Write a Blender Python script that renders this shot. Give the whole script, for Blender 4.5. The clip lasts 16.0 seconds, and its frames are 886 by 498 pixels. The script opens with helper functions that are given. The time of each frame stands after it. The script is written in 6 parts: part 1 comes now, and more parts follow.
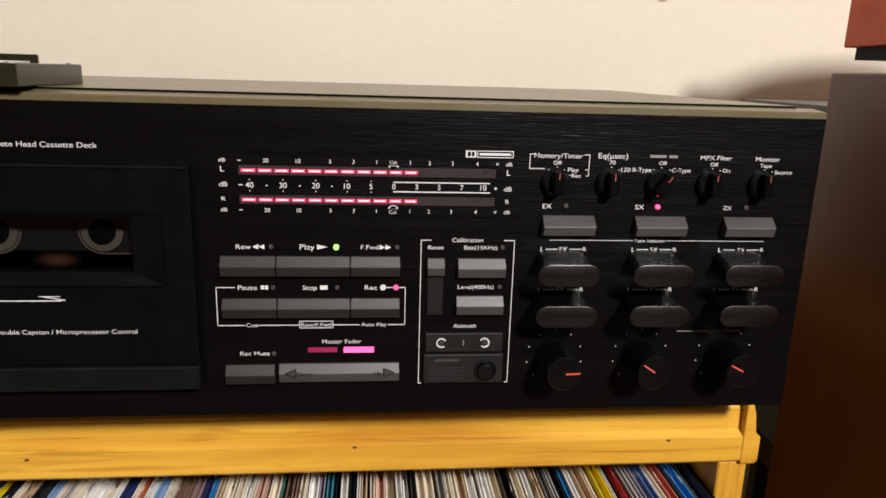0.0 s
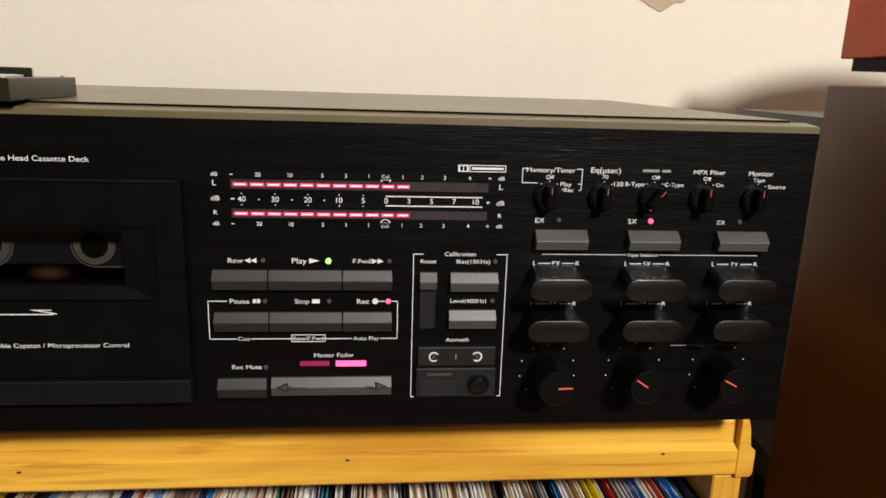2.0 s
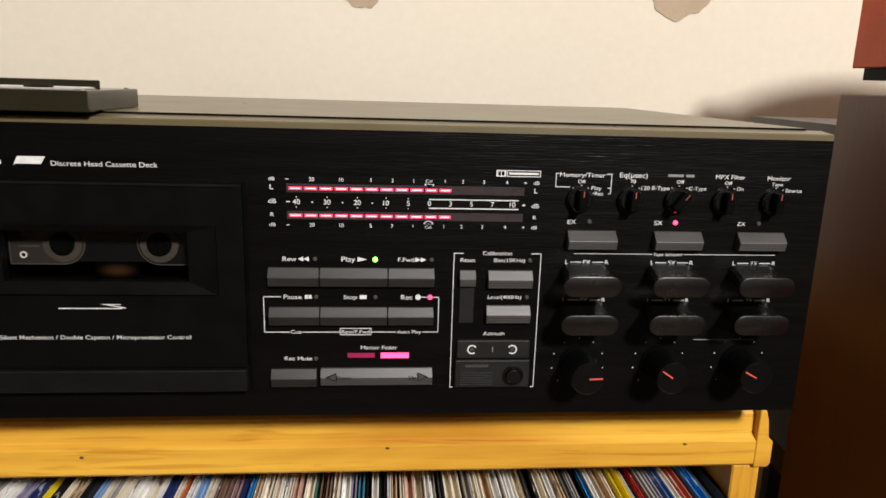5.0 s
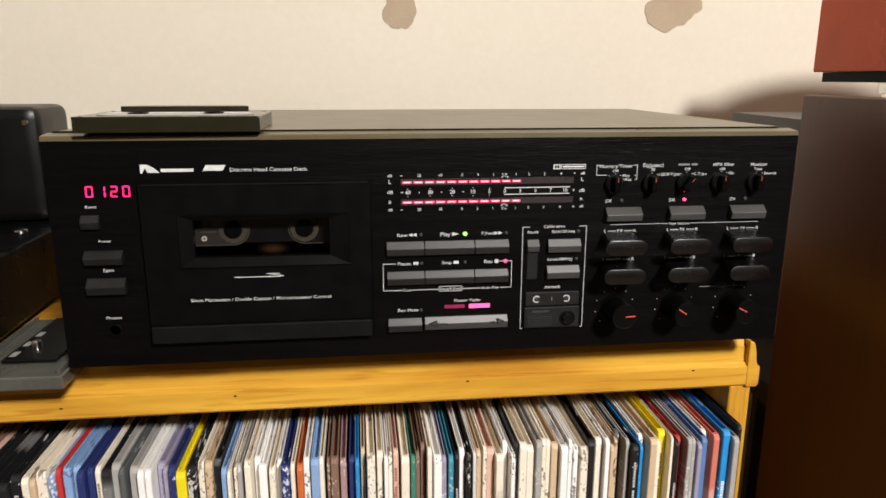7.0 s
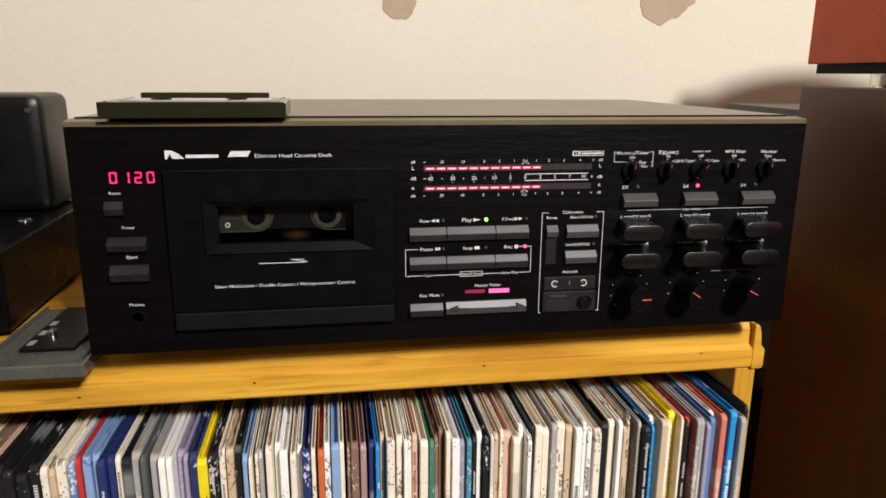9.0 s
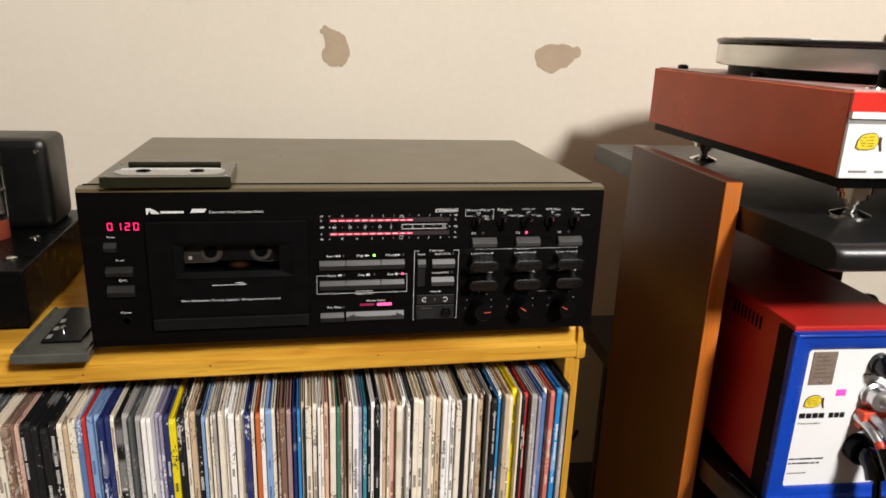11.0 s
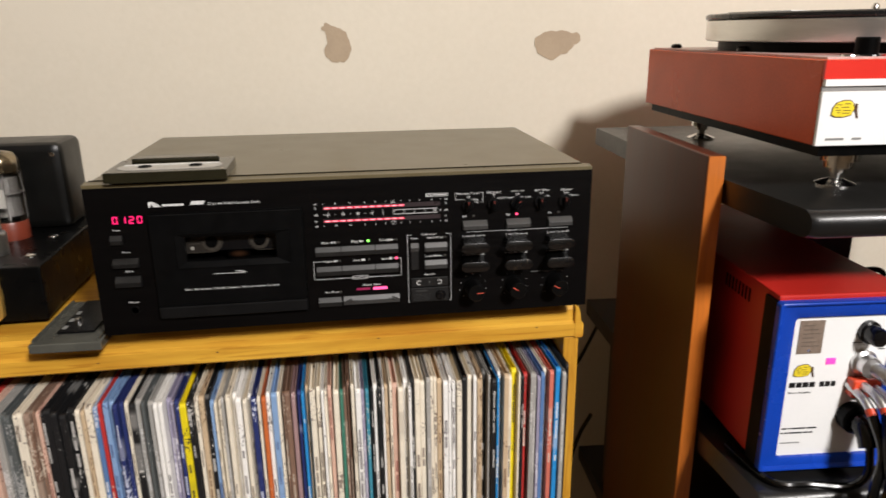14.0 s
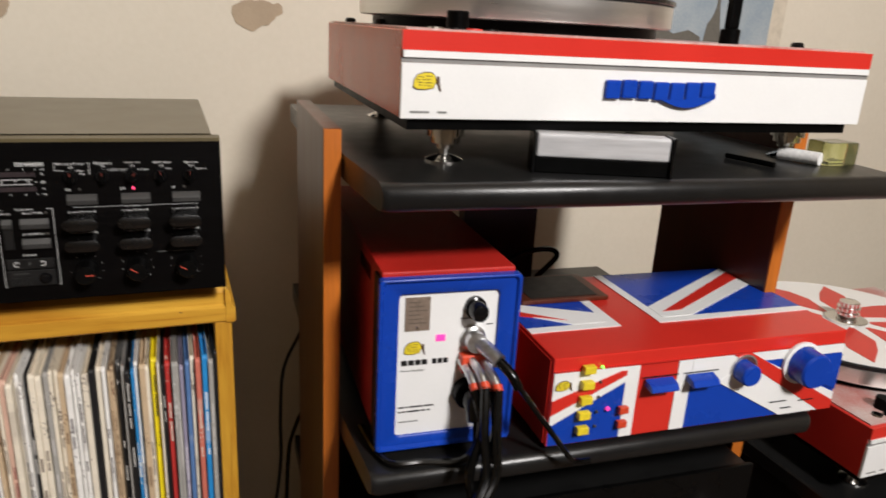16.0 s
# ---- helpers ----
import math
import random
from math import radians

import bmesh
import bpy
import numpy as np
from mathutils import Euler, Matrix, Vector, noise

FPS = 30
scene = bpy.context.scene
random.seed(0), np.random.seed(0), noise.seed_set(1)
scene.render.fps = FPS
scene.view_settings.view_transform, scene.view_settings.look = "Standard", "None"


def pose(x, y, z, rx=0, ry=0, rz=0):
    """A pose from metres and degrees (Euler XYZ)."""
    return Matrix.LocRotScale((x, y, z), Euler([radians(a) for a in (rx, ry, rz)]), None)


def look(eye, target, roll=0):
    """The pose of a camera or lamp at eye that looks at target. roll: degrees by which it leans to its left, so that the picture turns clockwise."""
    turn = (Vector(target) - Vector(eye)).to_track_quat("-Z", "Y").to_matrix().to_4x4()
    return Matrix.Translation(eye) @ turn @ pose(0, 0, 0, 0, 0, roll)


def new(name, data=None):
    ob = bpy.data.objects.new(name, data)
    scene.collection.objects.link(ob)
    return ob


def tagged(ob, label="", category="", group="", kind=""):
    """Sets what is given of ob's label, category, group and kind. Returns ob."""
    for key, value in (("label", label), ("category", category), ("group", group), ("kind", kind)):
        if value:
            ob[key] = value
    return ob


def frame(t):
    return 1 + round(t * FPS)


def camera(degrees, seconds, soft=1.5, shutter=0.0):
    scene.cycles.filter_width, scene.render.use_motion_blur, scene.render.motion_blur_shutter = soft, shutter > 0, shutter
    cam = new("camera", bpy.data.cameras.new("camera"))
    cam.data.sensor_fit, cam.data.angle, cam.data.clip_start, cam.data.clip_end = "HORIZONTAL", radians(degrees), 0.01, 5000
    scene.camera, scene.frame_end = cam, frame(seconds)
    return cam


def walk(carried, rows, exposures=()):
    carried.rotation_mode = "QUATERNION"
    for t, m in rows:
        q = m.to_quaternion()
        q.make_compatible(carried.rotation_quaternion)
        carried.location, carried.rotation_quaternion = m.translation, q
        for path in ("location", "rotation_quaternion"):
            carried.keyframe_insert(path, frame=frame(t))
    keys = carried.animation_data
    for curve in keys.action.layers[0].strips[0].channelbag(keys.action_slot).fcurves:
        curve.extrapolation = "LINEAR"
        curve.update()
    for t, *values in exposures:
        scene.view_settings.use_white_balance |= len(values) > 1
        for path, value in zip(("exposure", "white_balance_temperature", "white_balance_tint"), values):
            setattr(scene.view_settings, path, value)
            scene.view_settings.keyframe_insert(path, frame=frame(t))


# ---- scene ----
cam = camera(64.6, 16.0, soft=1.6, shutter=0.3)
PATH = [
    (0, (0.255, -0.291, 0.95), (0.452, 1.638, 0.461), 1.7),
    (0.5, (0.252, -0.29, 0.949), (0.454, 1.642, 0.475), 1.8),
    (1, (0.25, -0.29, 0.952), (0.438, 1.641, 0.465), 1.2),
    (1.5, (0.255, -0.289, 0.954), (0.452, 1.642, 0.469), 1.4),
    (2, (0.259, -0.29, 0.954), (0.451, 1.643, 0.477), 1.8),
    (2.5, (0.259, -0.29, 0.957), (0.445, 1.647, 0.496), 1.6),
    (3, (0.257, -0.293, 0.955), (0.428, 1.645, 0.492), 1.7),
    (3.2, (0.254, -0.29, 0.959), (0.43, 1.645, 0.484), 1.5),
    (5.3, (0.237, -0.323, 0.956), (0.407, 1.617, 0.501), 1.7),
    (5.5, (0.228, -0.337, 0.96), (0.398, 1.605, 0.513), 1.3),
    (6, (0.211, -0.376, 0.963), (0.386, 1.564, 0.509), 0.6),
    (6.5, (0.203, -0.398, 0.963), (0.384, 1.538, 0.497), 0.5),
    (7, (0.177, -0.415, 0.97), (0.403, 1.514, 0.494), 0.1),
    (7.5, (0.159, -0.41, 0.962), (0.439, 1.516, 0.502), 0.8),
    (8, (0.163, -0.4, 0.957), (0.455, 1.523, 0.491), 0.8),
    (8.2, (0.161, -0.397, 0.954), (0.454, 1.524, 0.484), 0.8),
    (10.3, (0.13, -0.537, 1.028), (0.469, 1.356, 0.479), -0.9),
    (10.5, (0.143, -0.562, 1.041), (0.526, 1.319, 0.481), 0.2),
    (11, (0.184, -0.592, 1.066), (0.555, 1.284, 0.481), 2.1),
    (11.5, (0.199, -0.61, 1.082), (0.44, 1.294, 0.519), 1.5),
    (12, (0.212, -0.625, 1.08), (0.437, 1.281, 0.516), 1.0),
    (12.5, (0.205, -0.627, 1.076), (0.442, 1.274, 0.502), 0.9),
    (13, (0.179, -0.626, 1.076), (0.413, 1.275, 0.498), 0.4),
    (13.5, (0.18, -0.621, 1.066), (0.396, 1.279, 0.482), -0.5),
    (14, (0.219, -0.619, 1.059), (0.492, 1.271, 0.467), -0.6),
    (14.5, (0.26, -0.61, 1.058), (0.629, 1.264, 0.467), 1.0),
    (15, (0.308, -0.617, 1.062), (0.769, 1.24, 0.479), 1.4),
    (15.5, (0.359, -0.629, 1.061), (0.927, 1.198, 0.477), 1.4),
    (16, (0.412, -0.635, 1.042), (1.114, 1.136, 0.431), 3.2),
]
walk(cam, [(t, look(eye, target, roll)) for t, eye, target, roll in PATH],
     exposures=[(0, -0.09), (3.2, -0.08), (5.3, -0.06), (8.2, -0.09), (10.3, -0.22), (12.5, -0.33), (14.5, -0.31), (15.2, -0.43), (15.6, -0.58), (16, -0.60)])



# ---- world and light ----
# dim warm background added as ambient fill
world = bpy.data.worlds.new("warm_ambient_fill")
world.use_nodes = True
world.node_tree.nodes["Background"].inputs[0].default_value = (0.9, 0.75, 0.55, 1)
world.node_tree.nodes["Background"].inputs[1].default_value = 0.05
scene.world = world
lamp_data = bpy.data.lights.new("room_lamp", "AREA")
lamp_data.shape, lamp_data.size, lamp_data.energy = "DISK", 0.30, 102.0
lamp_data.color = (1.0, 0.962, 0.94)
room_lamp = new("room_lamp", lamp_data)
room_lamp.matrix_world = look((0.99, -1.95, 2.2), (0.4, 0.2, 0.85))


# ---- materials ----
def mat(name, color, rough=0.5, metal=0.0, dark=None, grain=(1, 1, 1), scale=60.0, amount=0.5, bump=0.0, bscale=400.0,
        rvar=0.12, coat=0.0, emit=None, strength=0.0, spec=0.5, transmit=0.0):
    """A surface with two scales of colour variation, uneven gloss and fine relief."""
    m = bpy.data.materials.new(name)
    m.use_nodes = True
    nt = m.node_tree
    b = nt.nodes["Principled BSDF"]
    link = nt.links.new
    tc = nt.nodes.new("ShaderNodeTexCoord")
    mp = nt.nodes.new("ShaderNodeMapping")
    mp.inputs["Scale"].default_value = grain
    link(tc.outputs["Object"], mp.inputs["Vector"])
    n1 = nt.nodes.new("ShaderNodeTexNoise")
    n1.inputs["Scale"].default_value, n1.inputs["Detail"].default_value = scale, 5
    link(mp.outputs[0], n1.inputs["Vector"])
    n2 = nt.nodes.new("ShaderNodeTexNoise")
    n2.inputs["Scale"].default_value, n2.inputs["Detail"].default_value = bscale, 3
    link(mp.outputs[0], n2.inputs["Vector"])
    mix = nt.nodes.new("ShaderNodeMix")
    mix.data_type = "RGBA"
    d = dark or tuple(c * 0.72 for c in color)
    mix.inputs[6].default_value, mix.inputs[7].default_value = (*d, 1), (*color, 1)
    ramp = nt.nodes.new("ShaderNodeMapRange")
    ramp.inputs["From Min"].default_value, ramp.inputs["From Max"].default_value = 0.5 - 0.25 / max(amount, 0.05) * 0.5, 0.5 + 0.12
    add = nt.nodes.new("ShaderNodeMath")
    add.operation = "MULTIPLY_ADD"
    add.inputs[1].default_value, add.inputs[2].default_value = 0.3, 0.0
    link(n2.outputs["Fac"], add.inputs[0])
    sm = nt.nodes.new("ShaderNodeMath")
    sm.operation = "MULTIPLY_ADD"
    sm.inputs[1].default_value = 0.7
    link(n1.outputs["Fac"], sm.inputs[0])
    link(add.outputs[0], sm.inputs[2])
    link(sm.outputs[0], ramp.inputs["Value"])
    link(ramp.outputs[0], mix.inputs[0])
    link(mix.outputs[2], b.inputs["Base Color"])
    rr = nt.nodes.new("ShaderNodeMapRange")
    rr.inputs["To Min"].default_value, rr.inputs["To Max"].default_value = max(rough - rvar, 0.02), min(rough + rvar, 1)
    link(n1.outputs["Fac"], rr.inputs["Value"])
    link(rr.outputs[0], b.inputs["Roughness"])
    b.inputs["Metallic"].default_value = metal
    b.inputs["Specular IOR Level"].default_value = spec
    if coat:
        b.inputs["Coat Weight"].default_value, b.inputs["Coat Roughness"].default_value = coat, 0.12
    if bump:
        bp = nt.nodes.new("ShaderNodeBump")
        bp.inputs["Strength"].default_value, bp.inputs["Distance"].default_value = bump, 0.0004
        link(n2.outputs["Fac"], bp.inputs["Height"])
        link(bp.outputs[0], b.inputs["Normal"])
    if emit:
        b.inputs["Emission Color"].default_value, b.inputs["Emission Strength"].default_value = (*emit, 1), strength
    if transmit:
        b.inputs["Transmission Weight"].default_value, b.inputs["IOR"].default_value = transmit, 1.45
    return m


def sleeve_mat(name, base, ink, density):
    """A card record spine: worn card, small printed marks in a column, scuffed edges."""
    m = mat(name, base, 0.55, dark=tuple(c * 0.8 for c in base), scale=40, bscale=300, bump=0.15)
    nt = m.node_tree
    b = nt.nodes["Principled BSDF"]
    src = b.inputs["Base Color"].links[0].from_socket
    tc = nt.nodes.new("ShaderNodeTexCoord")
    oi = nt.nodes.new("ShaderNodeObjectInfo")
    off = nt.nodes.new("ShaderNodeVectorMath")
    off.operation = "MULTIPLY_ADD"
    off.inputs[1].default_value = (3.1, 7.7, 5.3)
    nt.links.new(oi.outputs["Random"], off.inputs[0])
    nt.links.new(tc.outputs["Object"], off.inputs[2])
    mp = nt.nodes.new("ShaderNodeMapping")
    mp.inputs["Scale"].default_value = (0.9, 0.12, 0.55)
    nt.links.new(off.outputs[0], mp.inputs["Vector"])
    n = nt.nodes.new("ShaderNodeTexNoise")
    n.inputs["Scale"].default_value, n.inputs["Detail"].default_value = 640, 2
    nt.links.new(mp.outputs[0], n.inputs["Vector"])
    big = nt.nodes.new("ShaderNodeTexNoise")
    big.inputs["Scale"].default_value, big.inputs["Detail"].default_value = 22, 1
    nt.links.new(off.outputs[0], big.inputs["Vector"])
    th = nt.nodes.new("ShaderNodeMath")
    th.operation = "MULTIPLY"
    nt.links.new(n.outputs["Fac"], th.inputs[0])
    nt.links.new(big.outputs["Fac"], th.inputs[1])
    gt = nt.nodes.new("ShaderNodeMapRange")
    gt.inputs["From Min"].default_value, gt.inputs["From Max"].default_value = 0.375 - 0.10 * density, 0.405 - 0.10 * density
    nt.links.new(th.outputs[0], gt.inputs["Value"])
    mix = nt.nodes.new("ShaderNodeMix")
    mix.data_type = "RGBA"
    nt.links.new(gt.outputs[0], mix.inputs[0])
    nt.links.new(src, mix.inputs[6])
    mix.inputs[7].default_value = (*ink, 1)
    zm = nt.nodes.new("ShaderNodeMapping")
    zm.inputs["Scale"].default_value = (0.02, 0.3, 1.0)
    nt.links.new(off.outputs[0], zm.inputs["Vector"])
    zn = nt.nodes.new("ShaderNodeTexNoise")
    zn.inputs["Scale"].default_value, zn.inputs["Detail"].default_value = 16, 2
    nt.links.new(zm.outputs[0], zn.inputs["Vector"])
    zr = nt.nodes.new("ShaderNodeMapRange")
    zr.inputs["From Min"].default_value, zr.inputs["From Max"].default_value, zr.inputs["To Max"].default_value = 0.62, 0.66, 0.32
    nt.links.new(zn.outputs["Fac"], zr.inputs["Value"])
    band = nt.nodes.new("ShaderNodeMix")
    band.data_type = "RGBA"
    nt.links.new(zr.outputs[0], band.inputs[0])
    nt.links.new(mix.outputs[2], band.inputs[6])
    band.inputs[7].default_value = (*ink, 1)
    nt.links.new(band.outputs[2], b.inputs["Base Color"])
    return m


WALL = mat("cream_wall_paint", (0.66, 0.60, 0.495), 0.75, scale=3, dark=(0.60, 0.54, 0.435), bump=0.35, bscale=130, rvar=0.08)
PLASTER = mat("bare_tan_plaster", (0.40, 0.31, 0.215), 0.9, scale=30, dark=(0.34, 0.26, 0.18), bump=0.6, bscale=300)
# tone of the unseen walls, set darker to hold back the fill light
WALLR = mat("unseen_wall_bounce_tone", (0.37, 0.30, 0.215), 0.8, scale=3, bump=0.3, bscale=130)
CEIL = mat("ceiling_paint", (0.62, 0.56, 0.48), 0.85, scale=3, bump=0.3, bscale=130)
FLOORM = mat("brown_carpet", (0.12, 0.08, 0.055), 0.95, scale=20, bump=0.6)
PANEL = mat("black_brushed_panel", (0.0022, 0.0019, 0.0019), 0.34, 0.0, dark=(0.0014, 0.0012, 0.0013), grain=(0.03, 1, 1), scale=260, bump=0.42, bscale=1900, rvar=0.10, spec=0.135)
BLACK = mat("black_plastic", (0.0016, 0.0016, 0.0016), 0.40, scale=90, bump=0.1, spec=0.07)
GLOSSB = mat("gloss_black_plastic", (0.004, 0.004, 0.0045), 0.20, scale=60, rvar=0.06, spec=0.4)
TRIMK = mat("polished_black_knob", (0.0022, 0.0021, 0.0020), 0.26, scale=90, rvar=0.06, spec=0.9)
KNOBM = mat("satin_black_knob", (0.0024, 0.0024, 0.0024), 0.30, scale=90, rvar=0.06, spec=0.22)
COVER = mat("charcoal_steel_cover", (0.105, 0.085, 0.045), 0.30, scale=25, dark=(0.088, 0.068, 0.032), bump=0.03, bscale=1500, rvar=0.06)
KEY = mat("dark_grey_key_plastic", (0.0135, 0.0132, 0.0127), 0.40, scale=120, grain=(0.1, 1, 1), bump=0.15, bscale=900)
KEYD = mat("near_black_key_plastic", (0.007, 0.007, 0.007), 0.42, scale=120, bump=0.12)
DOORM = mat("black_door_plastic", (0.0022, 0.0022, 0.0023), 0.42, scale=90, bump=0.1, spec=0.10)
LEDGE = mat("black_ledge_plastic", (0.0042, 0.0042, 0.0044), 0.45, scale=90, bump=0.1, spec=0.2)
KEYL = mat("light_grey_key_plastic", (0.047, 0.046, 0.0442), 0.42, scale=120, grain=(0.1, 1, 1), bump=0.12)
WHITE = mat("white_print", (0.66, 0.66, 0.65), 0.6, scale=300)
DIMP = mat("faded_grey_print", (0.22, 0.22, 0.21), 0.6, scale=300)
STRIP = mat("unlit_meter_strip", (0.035, 0.026, 0.028), 0.3, scale=100)
LEDR = mat("lit_red_led", (0.6, 0.05, 0.1), 0.4, emit=(1.0, 0.022, 0.085), strength=1.5)
LEDL = mat("lit_red_lens", (0.6, 0.05, 0.1), 0.4, emit=(1.0, 0.05, 0.16), strength=3.4)
LEDW = mat("hot_led_core", (0.6, 0.2, 0.25), 0.4, emit=(1.0, 0.48, 0.50), strength=2.0)
LEDP = mat("lit_pink_bar", (0.6, 0.05, 0.2), 0.4, emit=(1.0, 0.10, 0.28), strength=1.9)
POWERP = mat("lit_pink_power_light", (0.6, 0.05, 0.3), 0.4, emit=(1.0, 0.06, 0.42), strength=1.1)
LEDD = mat("dim_pink_bar", (0.2, 0.012, 0.06), 0.4, emit=(1.0, 0.03, 0.18), strength=0.12)
LEDG = mat("lit_green_led", (0.1, 0.6, 0.1), 0.4, emit=(0.25, 1.0, 0.10), strength=3.5)
DIGIT = mat("counter_digit", (0.6, 0.02, 0.1), 0.4, emit=(1.0, 0.012, 0.15), strength=2.1)
LEDOFF = mat("unlit_led", (0.06, 0.055, 0.05), 0.35, scale=300)
# weak emission that stands in for amber light reflected in the well
AMBER = mat("amber_reflection_glow", (0.0012, 0.001, 0.0009), 0.8, emit=(1.0, 0.40, 0.18), strength=0.020, spec=0.0)


def soft_edges(m):
    """A glow that fades from its middle towards the rim of the lit patch."""
    nt = m.node_tree
    tc = nt.nodes.new("ShaderNodeTexCoord")
    far = nt.nodes.new("ShaderNodeVectorMath")
    far.operation = "DISTANCE"
    far.inputs[1].default_value = (0.5, 0.5, 0.5)
    flat = nt.nodes.new("ShaderNodeVectorMath")
    flat.operation = "MULTIPLY_ADD"
    flat.inputs[1].default_value, flat.inputs[2].default_value = (1, 0, 1), (0, 0.5, 0)
    nt.links.new(tc.outputs["Generated"], flat.inputs[0])
    nt.links.new(flat.outputs[0], far.inputs[0])
    mr = nt.nodes.new("ShaderNodeMapRange")
    mr.interpolation_type = "SMOOTHSTEP"
    b = nt.nodes["Principled BSDF"]
    mr.inputs["From Min"].default_value, mr.inputs["From Max"].default_value = 0.0, 0.5
    mr.inputs["To Min"].default_value, mr.inputs["To Max"].default_value = b.inputs["Emission Strength"].default_value * 1.8, 0.0
    nt.links.new(far.outputs["Value"], mr.inputs["Value"])
    nt.links.new(mr.outputs[0], b.inputs["Emission Strength"])


def woody(m, stretch, scale, tint, share):
    """Broad figure and fine dark pores on top of a wood's grain."""
    nt = m.node_tree
    b = nt.nodes["Principled BSDF"]
    src = b.inputs["Base Color"].links[0].from_socket
    tc = nt.nodes.new("ShaderNodeTexCoord")
    for k, (sc, lo, hi, part_) in enumerate(((scale, 0.42, 0.66, share), (scale * 9, 0.56, 0.66, share * 0.8))):
        mp = nt.nodes.new("ShaderNodeMapping")
        mp.inputs["Scale"].default_value = tuple(v if k == 0 else v ** 1.6 for v in stretch)
        nt.links.new(tc.outputs["Object"], mp.inputs["Vector"])
        n = nt.nodes.new("ShaderNodeTexNoise")
        n.inputs["Scale"].default_value, n.inputs["Detail"].default_value, n.inputs["Distortion"].default_value = sc, 5, 0.7
        nt.links.new(mp.outputs[0], n.inputs["Vector"])
        r = nt.nodes.new("ShaderNodeMapRange")
        r.inputs["From Min"].default_value, r.inputs["From Max"].default_value, r.inputs["To Max"].default_value = lo, hi, part_
        nt.links.new(n.outputs["Fac"], r.inputs["Value"])
        mx = nt.nodes.new("ShaderNodeMix")
        mx.data_type, mx.blend_type = "RGBA", "MULTIPLY"
        nt.links.new(r.outputs[0], mx.inputs[0])
        nt.links.new(src, mx.inputs[6])
        mx.inputs[7].default_value = (*tint, 1)
        src = mx.outputs[2]
    nt.links.new(src, b.inputs["Base Color"])


soft_edges(AMBER)
POINTER = mat("orange_pointer", (0.62, 0.085, 0.05), 0.5, scale=300)
POINTD = mat("dull_red_pointer", (0.30, 0.06, 0.045), 0.5, scale=300)
PINE = mat("honey_pine", (0.67, 0.375, 0.044), 0.42, dark=(0.52, 0.245, 0.022), grain=(0.06, 1, 1), scale=85, bump=0.25, bscale=260, rvar=0.1, spec=0.3)
PINEV = mat("honey_pine_upright", (0.67, 0.375, 0.044), 0.42, dark=(0.52, 0.245, 0.022), grain=(1, 1, 0.06), scale=85, bump=0.25, bscale=260, rvar=0.1, spec=0.3)
woody(PINE, (0.16, 1, 1), 26, (0.66, 0.50, 0.36), 0.8)
woody(PINEV, (1, 1, 0.16), 26, (0.66, 0.50, 0.36), 0.8)
KNOT = mat("pine_knot", (0.07, 0.03, 0.012), 0.6, scale=300)
# near-black brown carries the shade behind the albums in its colour
DARKIN = mat("shaded_case_inside", (0.05, 0.03, 0.015), 0.8, scale=30)
# one cherry in two tones: face darkened as shaded, edge brightened as lit
CHERRY = mat("cherry_veneer", (0.085, 0.0155, 0.0038), 0.33, dark=(0.052, 0.010, 0.003), grain=(1, 1, 0.07), scale=60, bump=0.12, bscale=300, rvar=0.06, spec=0.55)
CHERRYE = mat("cherry_edge_lit", (0.54, 0.150, 0.016), 0.4, dark=(0.27, 0.075, 0.011), grain=(1, 1, 0.07), scale=60, bump=0.15)
RACK = mat("black_rack_board", (0.008, 0.008, 0.008), 0.32, scale=50, bump=0.3, bscale=900, rvar=0.08)
RED = mat("red_gloss_paint", (0.60, 0.028, 0.018), 0.30, scale=15, dark=(0.52, 0.022, 0.015), bump=0.08, bscale=500, rvar=0.06)
# red steel paint; also serves as the shaded tone of the lower plinth
DRED = mat("deep_red_steel_and_shade", (0.52, 0.022, 0.015), 0.38, scale=15, bump=0.3, bscale=1300)
# base raised towards orange: the wall's reflection is put into the lacquer colour
BROWNRED = mat("red_lacquer_with_reflection", (0.68, 0.105, 0.035), 0.24, scale=15, bump=0.1, spec=0.2)
BLUE = mat("blue_gloss_paint", (0.006, 0.047, 0.37), 0.28, scale=15, dark=(0.005, 0.039, 0.31), bump=0.08, bscale=500, spec=0.3)
WHITEP = mat("white_gloss_paint", (0.78, 0.78, 0.77), 0.32, scale=15, dark=(0.73, 0.73, 0.72), bump=0.05)
GREYS = mat("grey_stripe", (0.26, 0.25, 0.24), 0.4, scale=30)
YELLOW = mat("yellow_paint", (0.76, 0.60, 0.03), 0.4, scale=60)
STEEL = mat("polished_aluminium", (0.80, 0.79, 0.76), 0.30, 0.92, dark=(0.70, 0.69, 0.66), grain=(0.1, 0.1, 1), scale=120, bump=0.02, bscale=1500, rvar=0.05)
CHROME = mat("chrome", (0.84, 0.83, 0.81), 0.14, 1.0, scale=50, rvar=0.05)
SATIN = mat("satin_silver", (0.74, 0.74, 0.74), 0.34, 1.0, grain=(0.08, 1, 1), scale=300, bump=0.12)
GOLD = mat("brushed_gold", (0.72, 0.46, 0.12), 0.46, 0.75, grain=(0.08, 1, 1), scale=300, bump=0.15)
RUBBER = mat("black_cable_rubber", (0.002, 0.002, 0.002), 0.12, scale=100, rvar=0.04, spec=0.4)
VINYL = mat("record_vinyl", (0.009, 0.009, 0.010), 0.25, scale=60)
TUBEGL = mat("valve_glass", (0.95, 0.95, 0.93), 0.03, scale=60, rvar=0.01, transmit=1.0)
